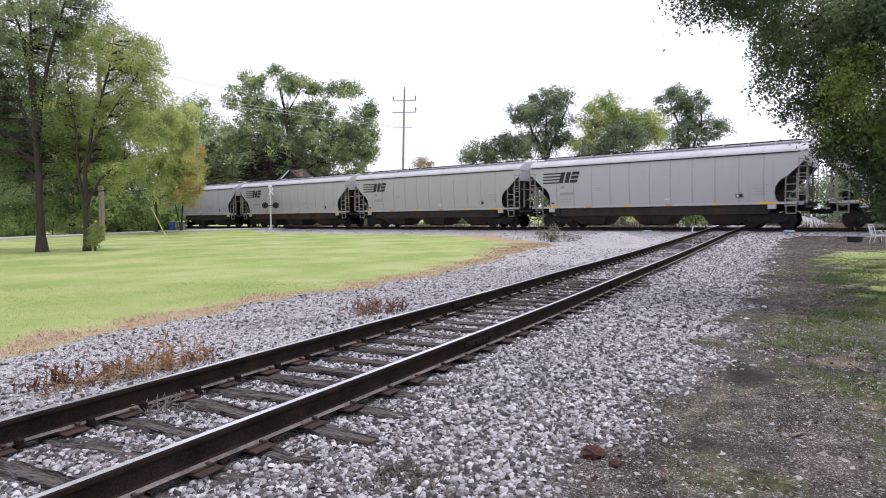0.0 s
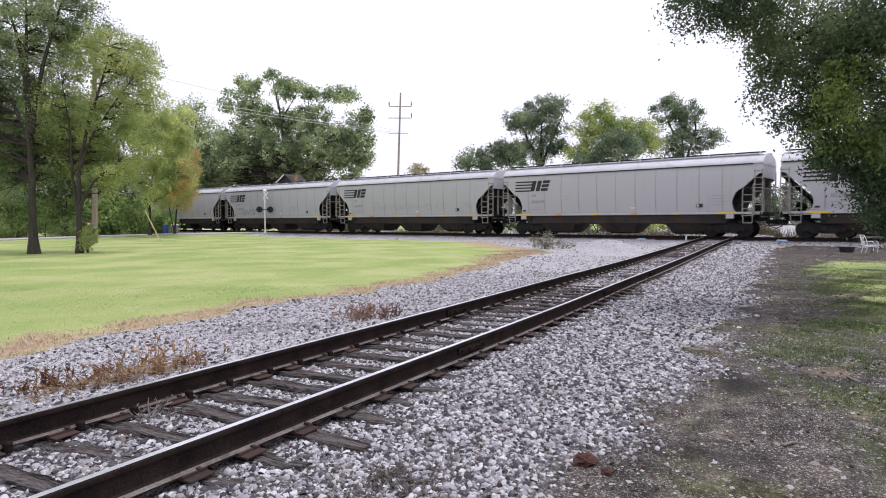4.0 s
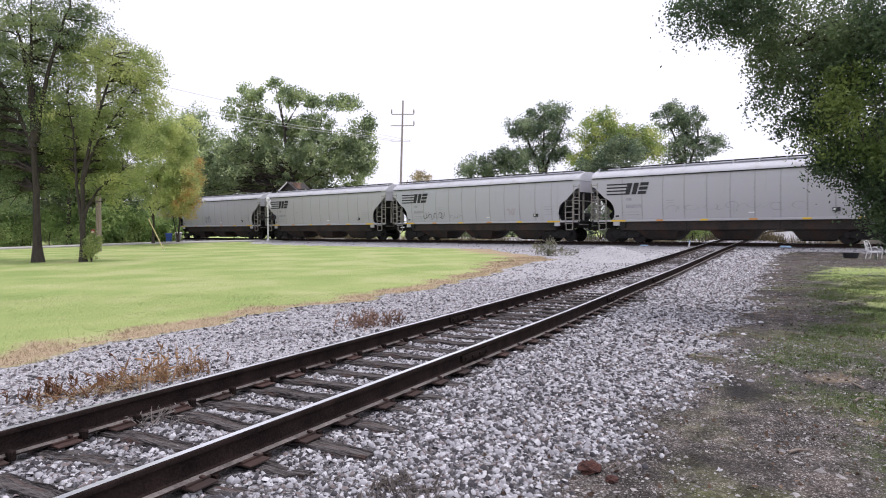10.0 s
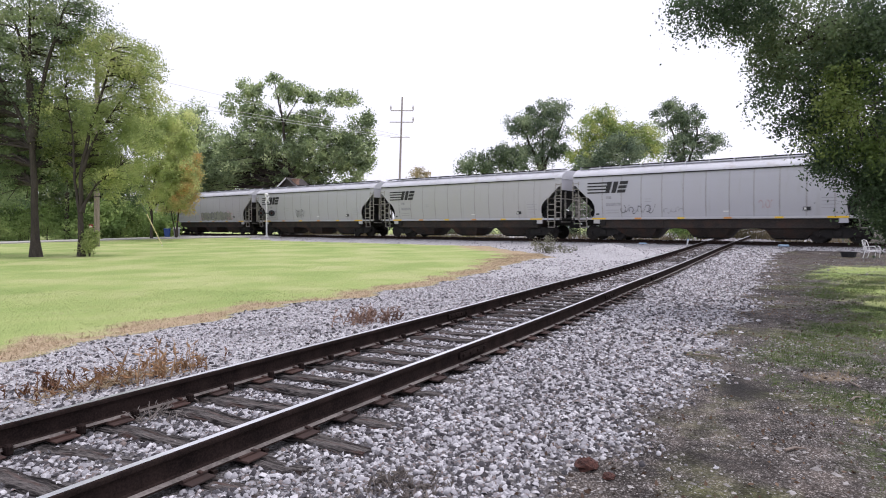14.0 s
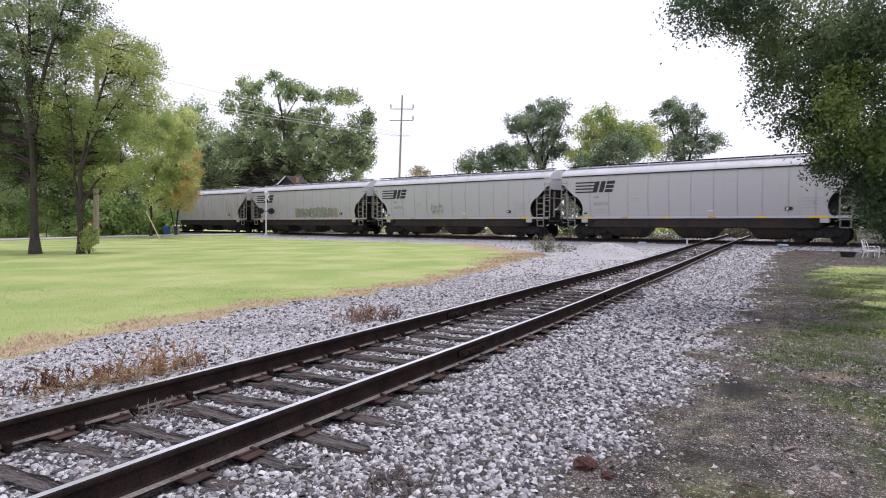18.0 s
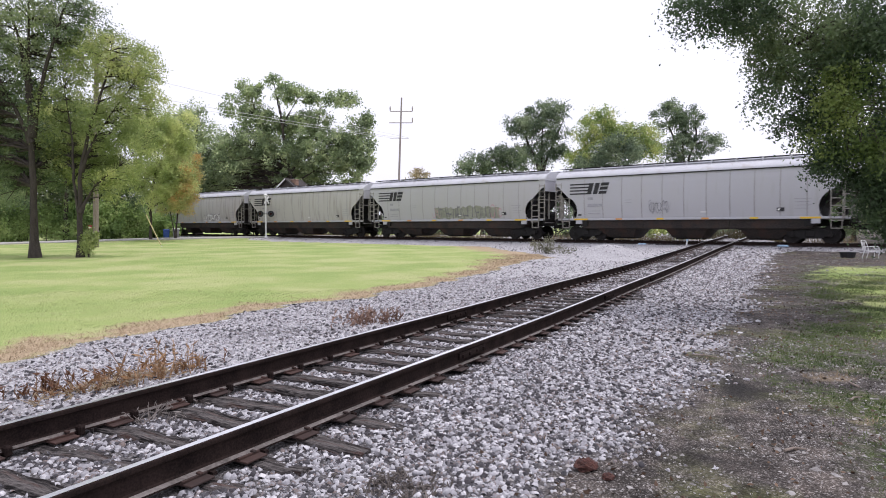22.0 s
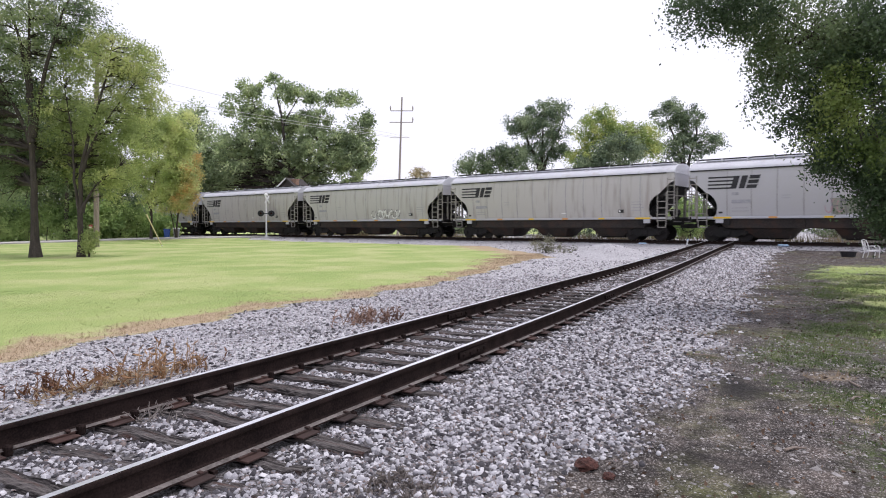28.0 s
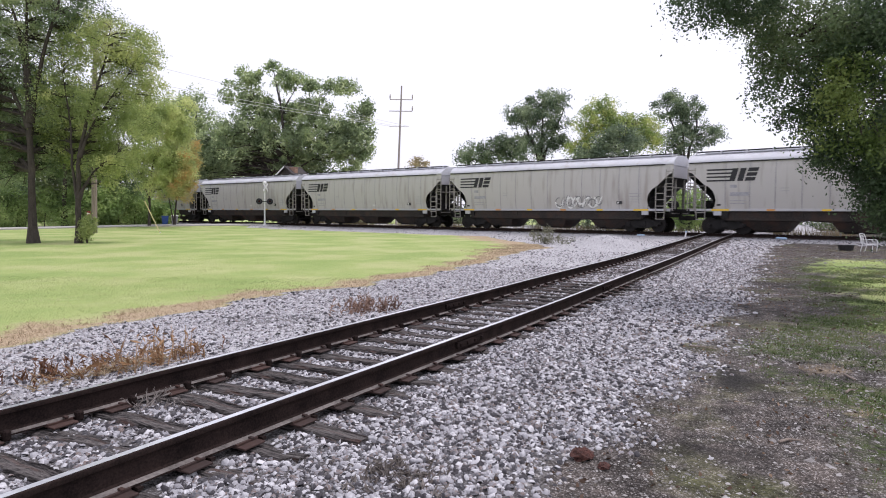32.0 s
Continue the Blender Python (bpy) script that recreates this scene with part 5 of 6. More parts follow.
# its bough is brought in front of the dark crown
tree("sunlit_tree", TN, [TN, (15.2, 17.4, 2.4), (14.6, 17.2, 4.6), (14.2, 17.0, 6.2)], 0.24,
     [blob((6.5, 10.7, 3.95), 0.4, 0.4, 0.45), blob((6.85, 10.7, 3.45), 0.5, 0.45, 0.5), blob((6.45, 10.7, 3.2), 0.3, 0.35, 0.4), blob((7.15, 10.7, 2.95), 0.4, 0.4, 0.35), blob((7.1, 10.7, 4.0), 0.45, 0.4, 0.5), blob((9.59, 15.00, 4.11), 1.0, 1.0, 1.0), blob((15.5, 17.2, 5.8), 1.6, 1.8, 1.3)],
     330, 90, 0.045, LEAF_NEAR_LIGHT, 35, "leafy tree at the edge of the dirt, its leaf colour brightened for sunlight", stems=[[(15.3, 17.5, 1.6), (13.0, 15.6, 3.4), (9.8, 12.6, 4.0), (7.0, 10.8, 3.6)]], clump=0.26, droop=0.4, branch=0.3)

# low-crowned tree behind the end of the train
TO = (39.0, 60.0, zg(39.0, 60.0))
tree("lineside_tree", TO, [TO, (39.0, 60.0, 3.0), (39.3, 60.0, 6.5)], 0.2, [blob((38.0, 60.0, 3.2), 2.2, 1.8, 2.6), blob((42.2, 60.0, 4.4), 2.6, 1.8, 3.2), blob((39.0, 60.0, 5.6), 2.0, 1.6, 1.6)], 240, 80, 0.14, LEAF_LOCUST_DARK, 36, "dark low-crowned tree behind the railway", clump=0.7)

# hedge beyond the street and the dark growth behind the lawn trees
HB = (-36.5, 47.0, zg(-36.5, 47.0))
rs = np.random.RandomState(40)
hc = np.stack([rs.uniform(-50, -30, 460), np.zeros(460), rs.uniform(0.3, 3.9, 460)], -1)
hc[:, 1] = 62.4 + (hc[:, 0] + 36) * 0.5 + rs.uniform(-0.9, 0.9, 460)
v, f = leaf_cloud(rs, hc - np.array(HB), np.full(460, 0.75), 90, 0.12, 0.2)
hedge = thing("hedge", Matrix.Translation(HB), "dense dark green leafy hedge along the street", "hedge")
part("foliage", big_mesh("foliage", v, f, LEAF_HEDGE), None, hedge)
for i in range(14):
    x = -49.5 + i * 1.4
    y = 62.4 + (x + 36) * 0.5
    wood = Build()
    limb(wood, (x - HB[0], y - HB[1], -0.1), (x - HB[0] + 0.2, y - HB[1], 2.2), 0.06, 0.02, rs)
    part("stem", wood, BARK, hedge)
for i, (p, rx, rz, n) in enumerate((((-41.19, 62.00, 7.27), 6.5, 4.4, 260), ((-45.21, 60.00, 9.76), 6, 6, 240), ((-35.59, 66.00, 5.57), 5, 3.6, 220), ((-36.76, 62.00, 11.70), 4, 4, 160), ((-42.16, 104.00, 4.61), 9, 3.2, 150), ((-43.66, 64.00, 2.88), 7.5, 2.2, 220))):
    b = (p[0], p[1], zg(p[0], p[1]))
    tree("shade_tree", b, [b, (p[0], p[1], p[2] - rz * 0.4), (p[0] + 0.3, p[1], p[2] + rz * 0.6)], 0.22, [blob(p, rx, 2.6, rz)], n, 66, 0.2, LEAF_LOCUST_DARK if i != 4 else LEAF_FAR, 41 + i, "dark shaded tree beyond the street", clump=1.0, group="trees beyond the street")


def bush(name, p, rx, rz, n, leaf, seed, label, group, size=0.21):
    """A bush that is leafy down to the ground."""
    b = (p[0], p[1], zg(p[0], p[1]))
    tree(name, b, [b, (p[0] + 0.1, p[1], b[2] + rz)], 0.08, [(p[0], p[1], b[2] + rz * 0.95, rx, 1.6, rz)], n, 62, size, leaf, seed, label, "bush", clump=0.75, group=group, stems=[[b, (p[0] - rx * 0.5, p[1], b[2] + rz * 1.2)], [b, (p[0] + rx * 0.5, p[1], b[2] + rz * 1.1)]])


for i, (x, d, rx, rz) in enumerate(((200, 66, 3.6, 1.6), (262, 68, 3.4, 1.5), (232, 74, 4.5, 2.4), (150, 63, 3.6, 2.0))):
    bush("wayside_bush", ((x - 784) * d / 1120, d, 0), rx, rz, 120, LEAF_HEDGE, 80 + i, "dense dark bush in shade near the railway", "bushes near the railway")
for i, (x, d, rx, rz) in enumerate(((800, 84, 3.0, 1.2), (905, 86, 4.5, 3.2), (985, 82, 4.5, 3.5), (1060, 80, 4.0, 3.3), (1130, 80, 4.2, 3.5), (1215, 84, 4.2, 2.8), (1300, 82, 4.0, 1.5), (1390, 80, 4.0, 2.7), (1340, 86, 4.0, 2.6), (1480, 82, 4.5, 3.6), (1570, 80, 4.5, 4.0), (560, 90, 6, 2.6), (640, 92, 4.5, 1.8), (450, 92, 6, 2.8))):
    bush("lineside_bush", ((x - 784) * d / 1120, d, 0), rx, rz, 84, LEAF_LIGHT if i in (4,) else LEAF_FAR, 90 + i, "leafy green bush behind the railway", "bushes behind the railway")
tree("lineside_bush", (27.4, 70.0, zg(27.4, 70.0)), [(27.4, 70.0, zg(27.4, 70.0)), (27.5, 70.0, 3.0)], 0.07, [blob((27.4, 70.0, 2.6), 2.3, 1.5, 2.3)], 150, 62, 0.17, LEAF_HEDGE, 110, "dense bright green bush behind the railway", "bush", clump=0.6, group="bushes behind the railway")
SHRUB = leaf_material("grey_green_leaf", (0.12, 0.13, 0.08), (0.22, 0.22, 0.15), (0.33, 0.32, 0.24), 0.3)
sc = branch_point(31.3, -7.2)
tree("roadside_shrub", (sc.x, sc.y, zg(sc.x, sc.y)), None, 0.02, [(sc.x, sc.y, zg(sc.x, sc.y) + 0.45, 0.8, 0.6, 0.45), (sc.x + 0.9, sc.y, zg(sc.x, sc.y) + 0.2, 0.6, 0.5, 0.2)], 40, 50, 0.05, SHRUB, 69, "grey-green scrubby shrub at the lawn's corner", "bush", clump=0.25, stems=[[(sc.x, sc.y, zg(sc.x, sc.y)), (sc.x + 0.1, sc.y, zg(sc.x, sc.y) + 0.8)], [(sc.x, sc.y, zg(sc.x, sc.y)), (sc.x - 0.3, sc.y, zg(sc.x, sc.y) + 0.6)]])


# ---- street side things ----
def disc(b, c, r, thick, axis, sides=20):
    a = {"x": Vector((1, 0, 0)), "y": Vector((0, 1, 0)), "z": Vector((0, 0, 1))}[axis] * thick / 2
    return b.tube([Vector(c) - a, Vector(c) + a], r, sides)


RED = material("red_sign", (0.24, 0.03, 0.035), (0.32, 0.05, 0.05), 6, 40, rough=0.5, bump=0)
WHITE_PAINT = material("white_paint", (0.68, 0.68, 0.68), (0.8, 0.8, 0.79), 5, 40, rough=0.5, bump=0.03)
BLUE_BIN = material("blue_plastic", (0.02, 0.05, 0.22), (0.03, 0.08, 0.3), 5, 40, rough=0.5, bump=0.03)
GREY_BIN = material("grey_plastic", (0.2, 0.2, 0.22), (0.3, 0.3, 0.32), 5, 40, rough=0.5, bump=0.03)
GUARD_YELLOW = material("yellow_plastic", (0.55, 0.46, 0.22), (0.64, 0.55, 0.32), 5, 40, rough=0.6, bump=0)
LENS = material("dark_red_lens", (0.03, 0.006, 0.006), (0.05, 0.01, 0.01), 5, 40, rough=0.2, bump=0)
SHINGLE = material("dark_shingle", (0.035, 0.032, 0.032), (0.075, 0.066, 0.064), 3, 30, rough=0.9, bump=0.5)
CHIMNEY = material("brown_brick", (0.2, 0.12, 0.085), (0.36, 0.24, 0.18), 6, 30, rough=0.9, bump=0.4)
# the gable's shadow is put into this dark wall colour
SIDING = material("shaded_siding", (0.05, 0.045, 0.042), (0.09, 0.08, 0.075), 1, 20, rough=0.8, bump=0.1)
BAG_BLUE = material("pale_blue_plastic", (0.25, 0.42, 0.6), (0.5, 0.62, 0.75), 8, 40, rough=0.4, bump=0.3)

# crossing signal
sx, sy = -17.25, 61.9
sig = thing("crossing_signal", pose(sx, sy, 0.5, 0, 0, 12), "railway crossing signal with white crossbuck and twin dark lights", "crossing signal")
part("mast", Build().tube([(0, 0, 0), (0, 0, 4.2)], 0.075, 12), WHITE_PAINT, sig, smooth=True)
part("base", Build().tube([(0, 0, -0.1), (0, 0, 0.12), (0, 0, 0.3)], [0.22, 0.2, 0.1], 10), PALE_METAL, sig)
for t in (45, -45):
    part("crossbuck_arm", Build().box(0, 0, 0, 0.98, 0.03, 0.18, 0.008), WHITE_PAINT, sig, "white crossbuck board", m=pose(0, 0, 3.78, 0, 0, 58) @ pose(0, -0.1 - 0.035 * (t > 0), 0, 0, t, 0))
part("bell", Build().tube([(0, 0, 4.15), (0, 0, 4.25), (0, 0, 4.36), (0, 0, 4.4)], [0.17, 0.2, 0.14, 0.03], 12), WHITE_PAINT, sig, smooth=True)
part("light_arm", Build().tube([(-0.75, -0.05, 2.42), (0.75, -0.05, 2.42)], 0.04, 8), BLACK_PAINT, sig)
for x in (-0.5, 0.5):
    lt = part("light", disc(Build(), (x, -0.16, 2.42), 0.3, 0.05, "y", 24).tube([(x, -0.02, 2.42), (x, -0.14, 2.42)], [0.1, 0.17], 12), BLACK_PAINT, sig, "black round light backboard")
    part("lens", disc(Build(), (x, -0.2, 2.42), 0.11, 0.04, "y", 16), LENS, lt)
    part("hood", Build().tube([(x, -0.18, 2.45), (x, -0.42, 2.45)], [0.14, 0.13], 14, caps=False), BLACK_PAINT, lt)

# power pole behind the line
pole = thing("power_pole", pose(*(-5.36, 75.00, 0.42)), "tall leaning wooden power pole with crossarms and insulators", "utility pole")
p0 = Vector((-5.36, 75.00, 0.42))
top = Vector((-4.82, 75.00, 16.89)) - p0
part("shaft", Build().tube([(0, 0, -0.4), top * 0.5, top], [0.15, 0.125, 0.09], 10), FAR_POLE, pole, smooth=True)
for y, x0, x1, pins in ((198, 692, 731, (692, 731)), (218, 690, 731, (731,)), (245, 691, 725, ())):
    a, c = Vector((-6.16, 75.00, 15.29)) - p0, Vector((-3.55, 75.00, 15.29)) - p0
    z = 1.6 + (402.4 - y) * 75 / 1120 - p0.z
    a.x, c.x = (x0 - 784) * 75 / 1120 - p0.x, (x1 - 784) * 75 / 1120 - p0.x
    arm = part("crossarm", Build().box((a.x + c.x) / 2, 0, z, c.x - a.x, 0.08, 0.09 if pins else 0.05, 0.01), FAR_POLE, pole)
    for x in pins:
        part("insulator", Build().tube([(0, 0, 0), (0, 0, 0.3), (0, 0, 0.55)], [0.06, 0.09, 0.04], 8), FAR_POLE, arm, m=pose((x - 784) * 75 / 1120 - p0.x, 0, z + 0.05))

# pole by the lawn trees, its guy wire and sign
lp = Vector((-25.18, 46.00, 0.18))
lp.z = zg(lp.x, lp.y)
pole2 = thing("power_pole", Matrix.Translation(lp), "weathered brown wooden utility pole beside the street", "utility pole")
part("shaft", Build().tube([(0, 0, -0.4), (0.1, 0, 7), (0.3, 0, 14.6)], [0.19, 0.17, 0.13], 12), POLE_WOOD, pole2, smooth=True)
part("crossarm", Build().box(0.3, 0, 13.6, 2.4, 0.12, 0.12, 0.02), POLE_WOOD, pole2)
part("sign", Build().box(-0.28, -0.21, 1.45, 0.27, 0.02, 0.3, 0.006), RED, pole2, "small red sign plate")
part("sign_bars", Build().box(-0.28, -0.223, 1.42, 0.19, 0.006, 0.06).box(-0.28, -0.223, 1.35, 0.16, 0.006, 0.03), WHITE_PAINT, pole2)
an = Vector((-20.86, 47.00, 0.36))
an.z = zg(an.x, an.y)
up = lp + Vector((0.2, 0, 9.6))
guy = thing("guy_wire", Matrix.Translation(an), "guy wire with a yellow plastic guard anchored in the lawn", "guy wire")
part("wire", Build().tube([(0, 0, 0), up - an], 0.012, 5), WIRE, guy)
part("guard", Build().tube([(up - an) * 0.01, (up - an) * 0.245], 0.035, 8), GUARD_YELLOW, guy, "yellow plastic guard")
part("anchor", Build().tube([(0, 0, -0.1), (0, 0, 0.06)], 0.05, 6), PALE_METAL, guy)
# overhead wires
for i, (a, c) in enumerate((((-25.14, 46.00, 11.35), (-6.16, 75.00, 12.21)), ((-25.05, 46.00, 11.7), (-5.09, 75.00, 12.21)), ((-24.97, 46.00, 13.2), (-4.02, 75.00, 12.21)))):
    a, c = Vector(a), Vector(c)
    pts = [a.lerp(c, k / 12) - Vector((0, 0, 0.15 * 4 * (k / 12) * (1 - k / 12))) for k in range(13)]
    ob = tagged(new("overhead_wire", Build().tube(pts, 0.017, 5).mesh("overhead_wire", PALE_WIRE)), "thin sagging overhead power wire", "wire", "overhead wires")


def wheelie_bin(x, y, mat, lid, label, h=1.05):
    b = thing("wheelie_bin", pose(x, y, zg(x, y), 0, 0, 20), label, "bin", "bins by the street")
    part("body", Build().loft([[(sx * w, sy2 * d, z) for sx, sy2 in ((-1, -1), (1, -1), (1, 1), (-1, 1))] for w, d, z in ((0.24, 0.28, 0.05), (0.31, 0.36, h * 0.9))]), mat, b)
    part("lid", Build().box(0, 0, h * 0.93, 0.7, 0.8, 0.08, 0.03), lid, b)
    part("wheel", Build().tube([(-0.28, 0.28, 0.12), (0.28, 0.28, 0.12)], 0.12, 10), BLACK_PAINT, b)


wheelie_bin(*(-28.76, 66.00, 1.03)[:2], BLUE_BIN, BLUE_BIN, "blue plastic wheelie bin by the street")
wheelie_bin(*(-27.76, 66.00, 1.03)[:2], GREY_BIN, WHITE_PAINT, "grey plastic bin with a pale lid by the street", 1.1)

# house whose roof shows over the train
hx, hy = -17.7, 73.0
hz = zg(hx, hy) + 0.4
house = thing("house", pose(hx, hy, hz - 0.35, 0, 0, -28), "house with dark shingle roof and a brick chimney behind the railway", "house")
gable = [(-1.5, 0), (1.5, 0), (1.5, 5.5), (0, 6.6), (-1.5, 5.5)]
part("wall", Build().plate(gable, "y", 0, 0.2).plate(gable, "y", 2, 0.2).box(-1.4, 1, 2.7, 0.2, 1.8, 5.4).box(1.4, 1, 2.7, 0.2, 1.8, 5.4), SIDING, house)
for s in (-1, 1):
    part("roof", Build().plate([(s * 1.8, 5.2), (0, 6.55), (0, 6.72), (s * 1.8, 5.4)], "y", 0.9, 2.8), SHINGLE, house, "dark shingled roof slope")
    part("fascia", Build().plate([(s * 1.84, 5.2), (0, 6.57), (0, 6.74), (s * 1.84, 5.38)], "y", -0.55, 0.08), SIDING if s > 0 else WHITE_PAINT, house)

part("chimney", Build().box(0.75, 0.2, 6.1, 0.7, 0.55, 0.8, 0.02).box(0.75, 0.2, 6.52, 0.8, 0.65, 0.1, 0.02), CHIMNEY, house, "pale orange-brown brick chimney")

# white garden chair by the line
bx, by = 18.72, 27.6
chair = thing("garden_chair", pose(bx, by, zg(bx, by), 0, 0, 34), "white tubular metal garden chair beside the track", "chair")
for x in (-0.27, 0.27):
    part("side_frame", Build().tube([(x, -0.26, 0), (x, -0.29, 0.3), (x, -0.28, 0.58), (x, -0.2, 0.63), (x, 0.1, 0.62), (x, 0.24, 0.6)], 0.02, 8).tube([(x, 0.3, 0), (x, 0.2, 0.38), (x, 0.28, 0.68), (x, 0.38, 0.92)], 0.02, 8), WHITE_PAINT, chair, smooth=True)
chair.scale = (0.82, 0.82, 0.82)
part("back_rail", Build().tube([(-0.27, 0.38, 0.92), (0, 0.4, 0.96), (0.27, 0.38, 0.92)], 0.02, 8), WHITE_PAINT, chair, smooth=True)
for i in range(5):
    part("slat", Build().box(0, -0.24 + i * 0.11, 0.39, 0.54, 0.05, 0.015, 0.004), WHITE_PAINT, chair)
for i in range(4):
    part("back_slat", Build().box(-0.18 + i * 0.12, 0.31, 0.68, 0.035, 0.015, 0.5, 0.004), WHITE_PAINT, chair, m=pose(0, -0.09, 0.03, -12))

tub = Build().loft([[(r * math.cos(t), r * 0.7 * math.sin(t), z) for t in np.linspace(0, 6.283, 15)[:-1]] for r, z in ((0.3, -0.02), (0.36, 0.2), (0.38, 0.24), (0.34, 0.24), (0.31, 0.1))])
tagged(new("planting_tub", tub.mesh("planting_tub", BLACK_PAINT)), "low dark empty plastic tub beside the garden chair", "tub").matrix_basis = pose(18.1, 28.2, zg(18.1, 28.2), 0, 0, 10)

# small things by the crossing
mk = thing("marker_post", pose(14.2, 36.8, zg(14.2, 36.8)), "short white and blue marker post by the rail", "marker post")
part("post", Build().tube([(0, 0, -0.1), (0.05, 0, 0.27)], 0.045, 8), WHITE_PAINT, mk)
part("cap", Build().tube([(0.05, 0, 0.25), (0.055, 0, 0.35)], 0.055, 8), BAG_BLUE, mk)
bg = Build()
rs = np.random.RandomState(71)
for i in range(5):
    rings = []
    for k in range(5):
        r = 0.2 * math.sin(math.pi * (k + 0.4) / 5.2)
        rings.append([(i * 0.13 - 0.26 + r * math.cos(t) * rs.uniform(0.7, 1.2), r * math.sin(t) * rs.uniform(0.6, 1.1), 0.22 * k / 4 * rs.uniform(0.7, 1.1)) for t in np.linspace(0, 6.28, 8)[:-1]])
    bg.loft(rings)
tagged(new("plastic_bag", bg.mesh("plastic_bag", BAG_BLUE)), "crumpled pale blue plastic bag by the rail", "litter").matrix_basis = pose(18.1, 33.6, zg(18.1, 33.6), 0, 0, -39) @ Matrix.Scale(0.62, 4)
tagged(new("junction_box", Build().box(0, 0, 0.08, 0.6, 0.3, 0.16, 0.03).box(0, -0.155, 0.09, 0.36, 0.02, 0.1).mesh("junction_box", BAG_BLUE)), "small pale blue junction box at the rail", "junction box").matrix_basis = pose(12.2, 38.6, MAIN_Z - 0.25, 0, 0, -39) @ Matrix.Scale(0.72, 4)

# rusty lump, sticks and debris on the dirt
RUST_LUMP = material("crumbling_rust", (0.035, 0.015, 0.012), (0.1, 0.04, 0.03), 14, 60, rough=0.95, bump=1.0, depth=0.02)


def lump(name, x, y, r, flat, mat, seed, label, category):
    rs = np.random.RandomState(seed)
    b = Build()
    rings = []
    for k in range(9):
        a = math.pi * (k + 0.25) / 9.5
        rings.append([(r * 1.25 * math.sin(a) * math.cos(t) * rs.uniform(0.7, 1.2), r * math.sin(a) * math.sin(t) * rs.uniform(0.7, 1.2), -r * flat * math.cos(a) * rs.uniform(0.7, 1.2)) for t in np.linspace(0, 2 * math.pi, 17)[:-1]])
    b.loft(rings)
    ob = tagged(new(name, b.mesh(name, mat)), label, category)
    ob.matrix_basis = pose(x, y, zg(x, y) + r * flat * 0.45, 0, 0, seed * 40)


lump("rusty_lump", 0.99, 4.3, 0.075, 0.6, RUST_LUMP, 1, "crumbling rust-red lump in the gravel", "debris")
lump("rusty_lump", 1.1, 4.14, 0.042, 0.55, RUST_LUMP, 2, "small rust-red lump in the gravel", "debris")
for i, (x, y, ln, a) in enumerate(((3.25, 7.75, 0.3, -35), (3.9, 5.9, 0.2, 30), (4.2, 6.4, 0.24, 80), (2.6, 4.6, 0.18, 10))):
    tagged(new("twig", Build().tube([(-ln / 2, 0, 0.012), (0, 0.02, 0.02), (ln / 2, 0, 0.014)], [0.012, 0.01, 0.006], 6).mesh("twig", POLE_WOOD)), "short pale broken twig on the dirt", "twig", "twigs on the dirt").matrix_basis = pose(x, y, zg(x, y), 0, 0, a)


# ---- loose stones, grass and weeds ----
def stone_templates(n, seed):
    """Broken stones: uneven five-sided lumps, open below where they lie in the bed."""
    rs = np.random.RandomState(seed)
    f = [(k, (k + 1) % 5, 5 + (k + 1) % 5) for k in range(5)] + [(k, 5 + (k + 1) % 5, 5 + k) for k in range(5)] + [(5, 6, 7), (5, 7, 8), (5, 8, 9)]
    out = []
    for i in range(n):
        a = np.arange(5) * 1.2566 + rs.uniform(-0.4, 0.4, 5)
        low = np.stack([np.cos(a), np.sin(a), np.full(5, -0.5)], -1) * rs.uniform(0.85, 1.15, (5, 1))
        a = a + rs.uniform(-0.3, 0.3)
        top = np.stack([np.cos(a) * 0.68, np.sin(a) * 0.68, np.full(5, 0.5)], -1) * rs.uniform(0.7, 1.2, (5, 1)) + rs.normal(0, 0.1, (5, 3))
        out.append(np.concatenate([low, top]) * np.array([rs.uniform(0.95, 1.4), rs.uniform(0.75, 1.05), rs.uniform(0.7, 1.0)]))
    return out, np.array(f)


def scatter(rs, n, lo, hi, keep):
    x, y = rs.uniform(lo[0], hi[0], n), rs.uniform(lo[1], hi[1], n)
    m = keep(x, y)
    return x[m], y[m]


def turned(rs, n):
    """Turns about the upright with some tilt."""
    a, b, c = rs.uniform(0, 6.283, n), rs.normal(0, 0.38, n), rs.normal(0, 0.38, n)
    o, l = np.zeros(n), np.ones(n)

    def mat(*rows):
        return np.stack([np.stack(r, -1) for r in rows], 1)
    rz = mat((np.cos(a), -np.sin(a), o), (np.sin(a), np.cos(a), o), (o, o, l))
    rx = mat((l, o, o), (o, np.cos(b), -np.sin(b)), (o, np.sin(b), np.cos(b)))
    ry = mat((np.cos(c), o, np.sin(c)), (o, l, o), (-np.sin(c), o, np.cos(c)))
    return rx @ ry @ rz


TEMPL, STONE_F = stone_templates(24, 3)


def stones(rs, x, y, size, sink=0.25, lift=None):
    n = len(x)
    t = np.array(TEMPL)[rs.randint(0, len(TEMPL), n)]
    r = turned(rs, n)
    s = size * np.exp(np.clip(rs.normal(0, 0.36, n), -0.8, 0.65))
    v = np.einsum("nij,nkj->nki", r, t) * s[:, None, None]
    z = ground_z(x, y) + (lift if lift is not None else 0) + s * rs.uniform(-sink, 0.45, n)
    v += np.stack([x, y, z], -1)[:, None, :]
    f = STONE_F[None] + (np.arange(n) * 10)[:, None, None]
    return v.reshape(-1, 3), f.reshape(-1, 3)


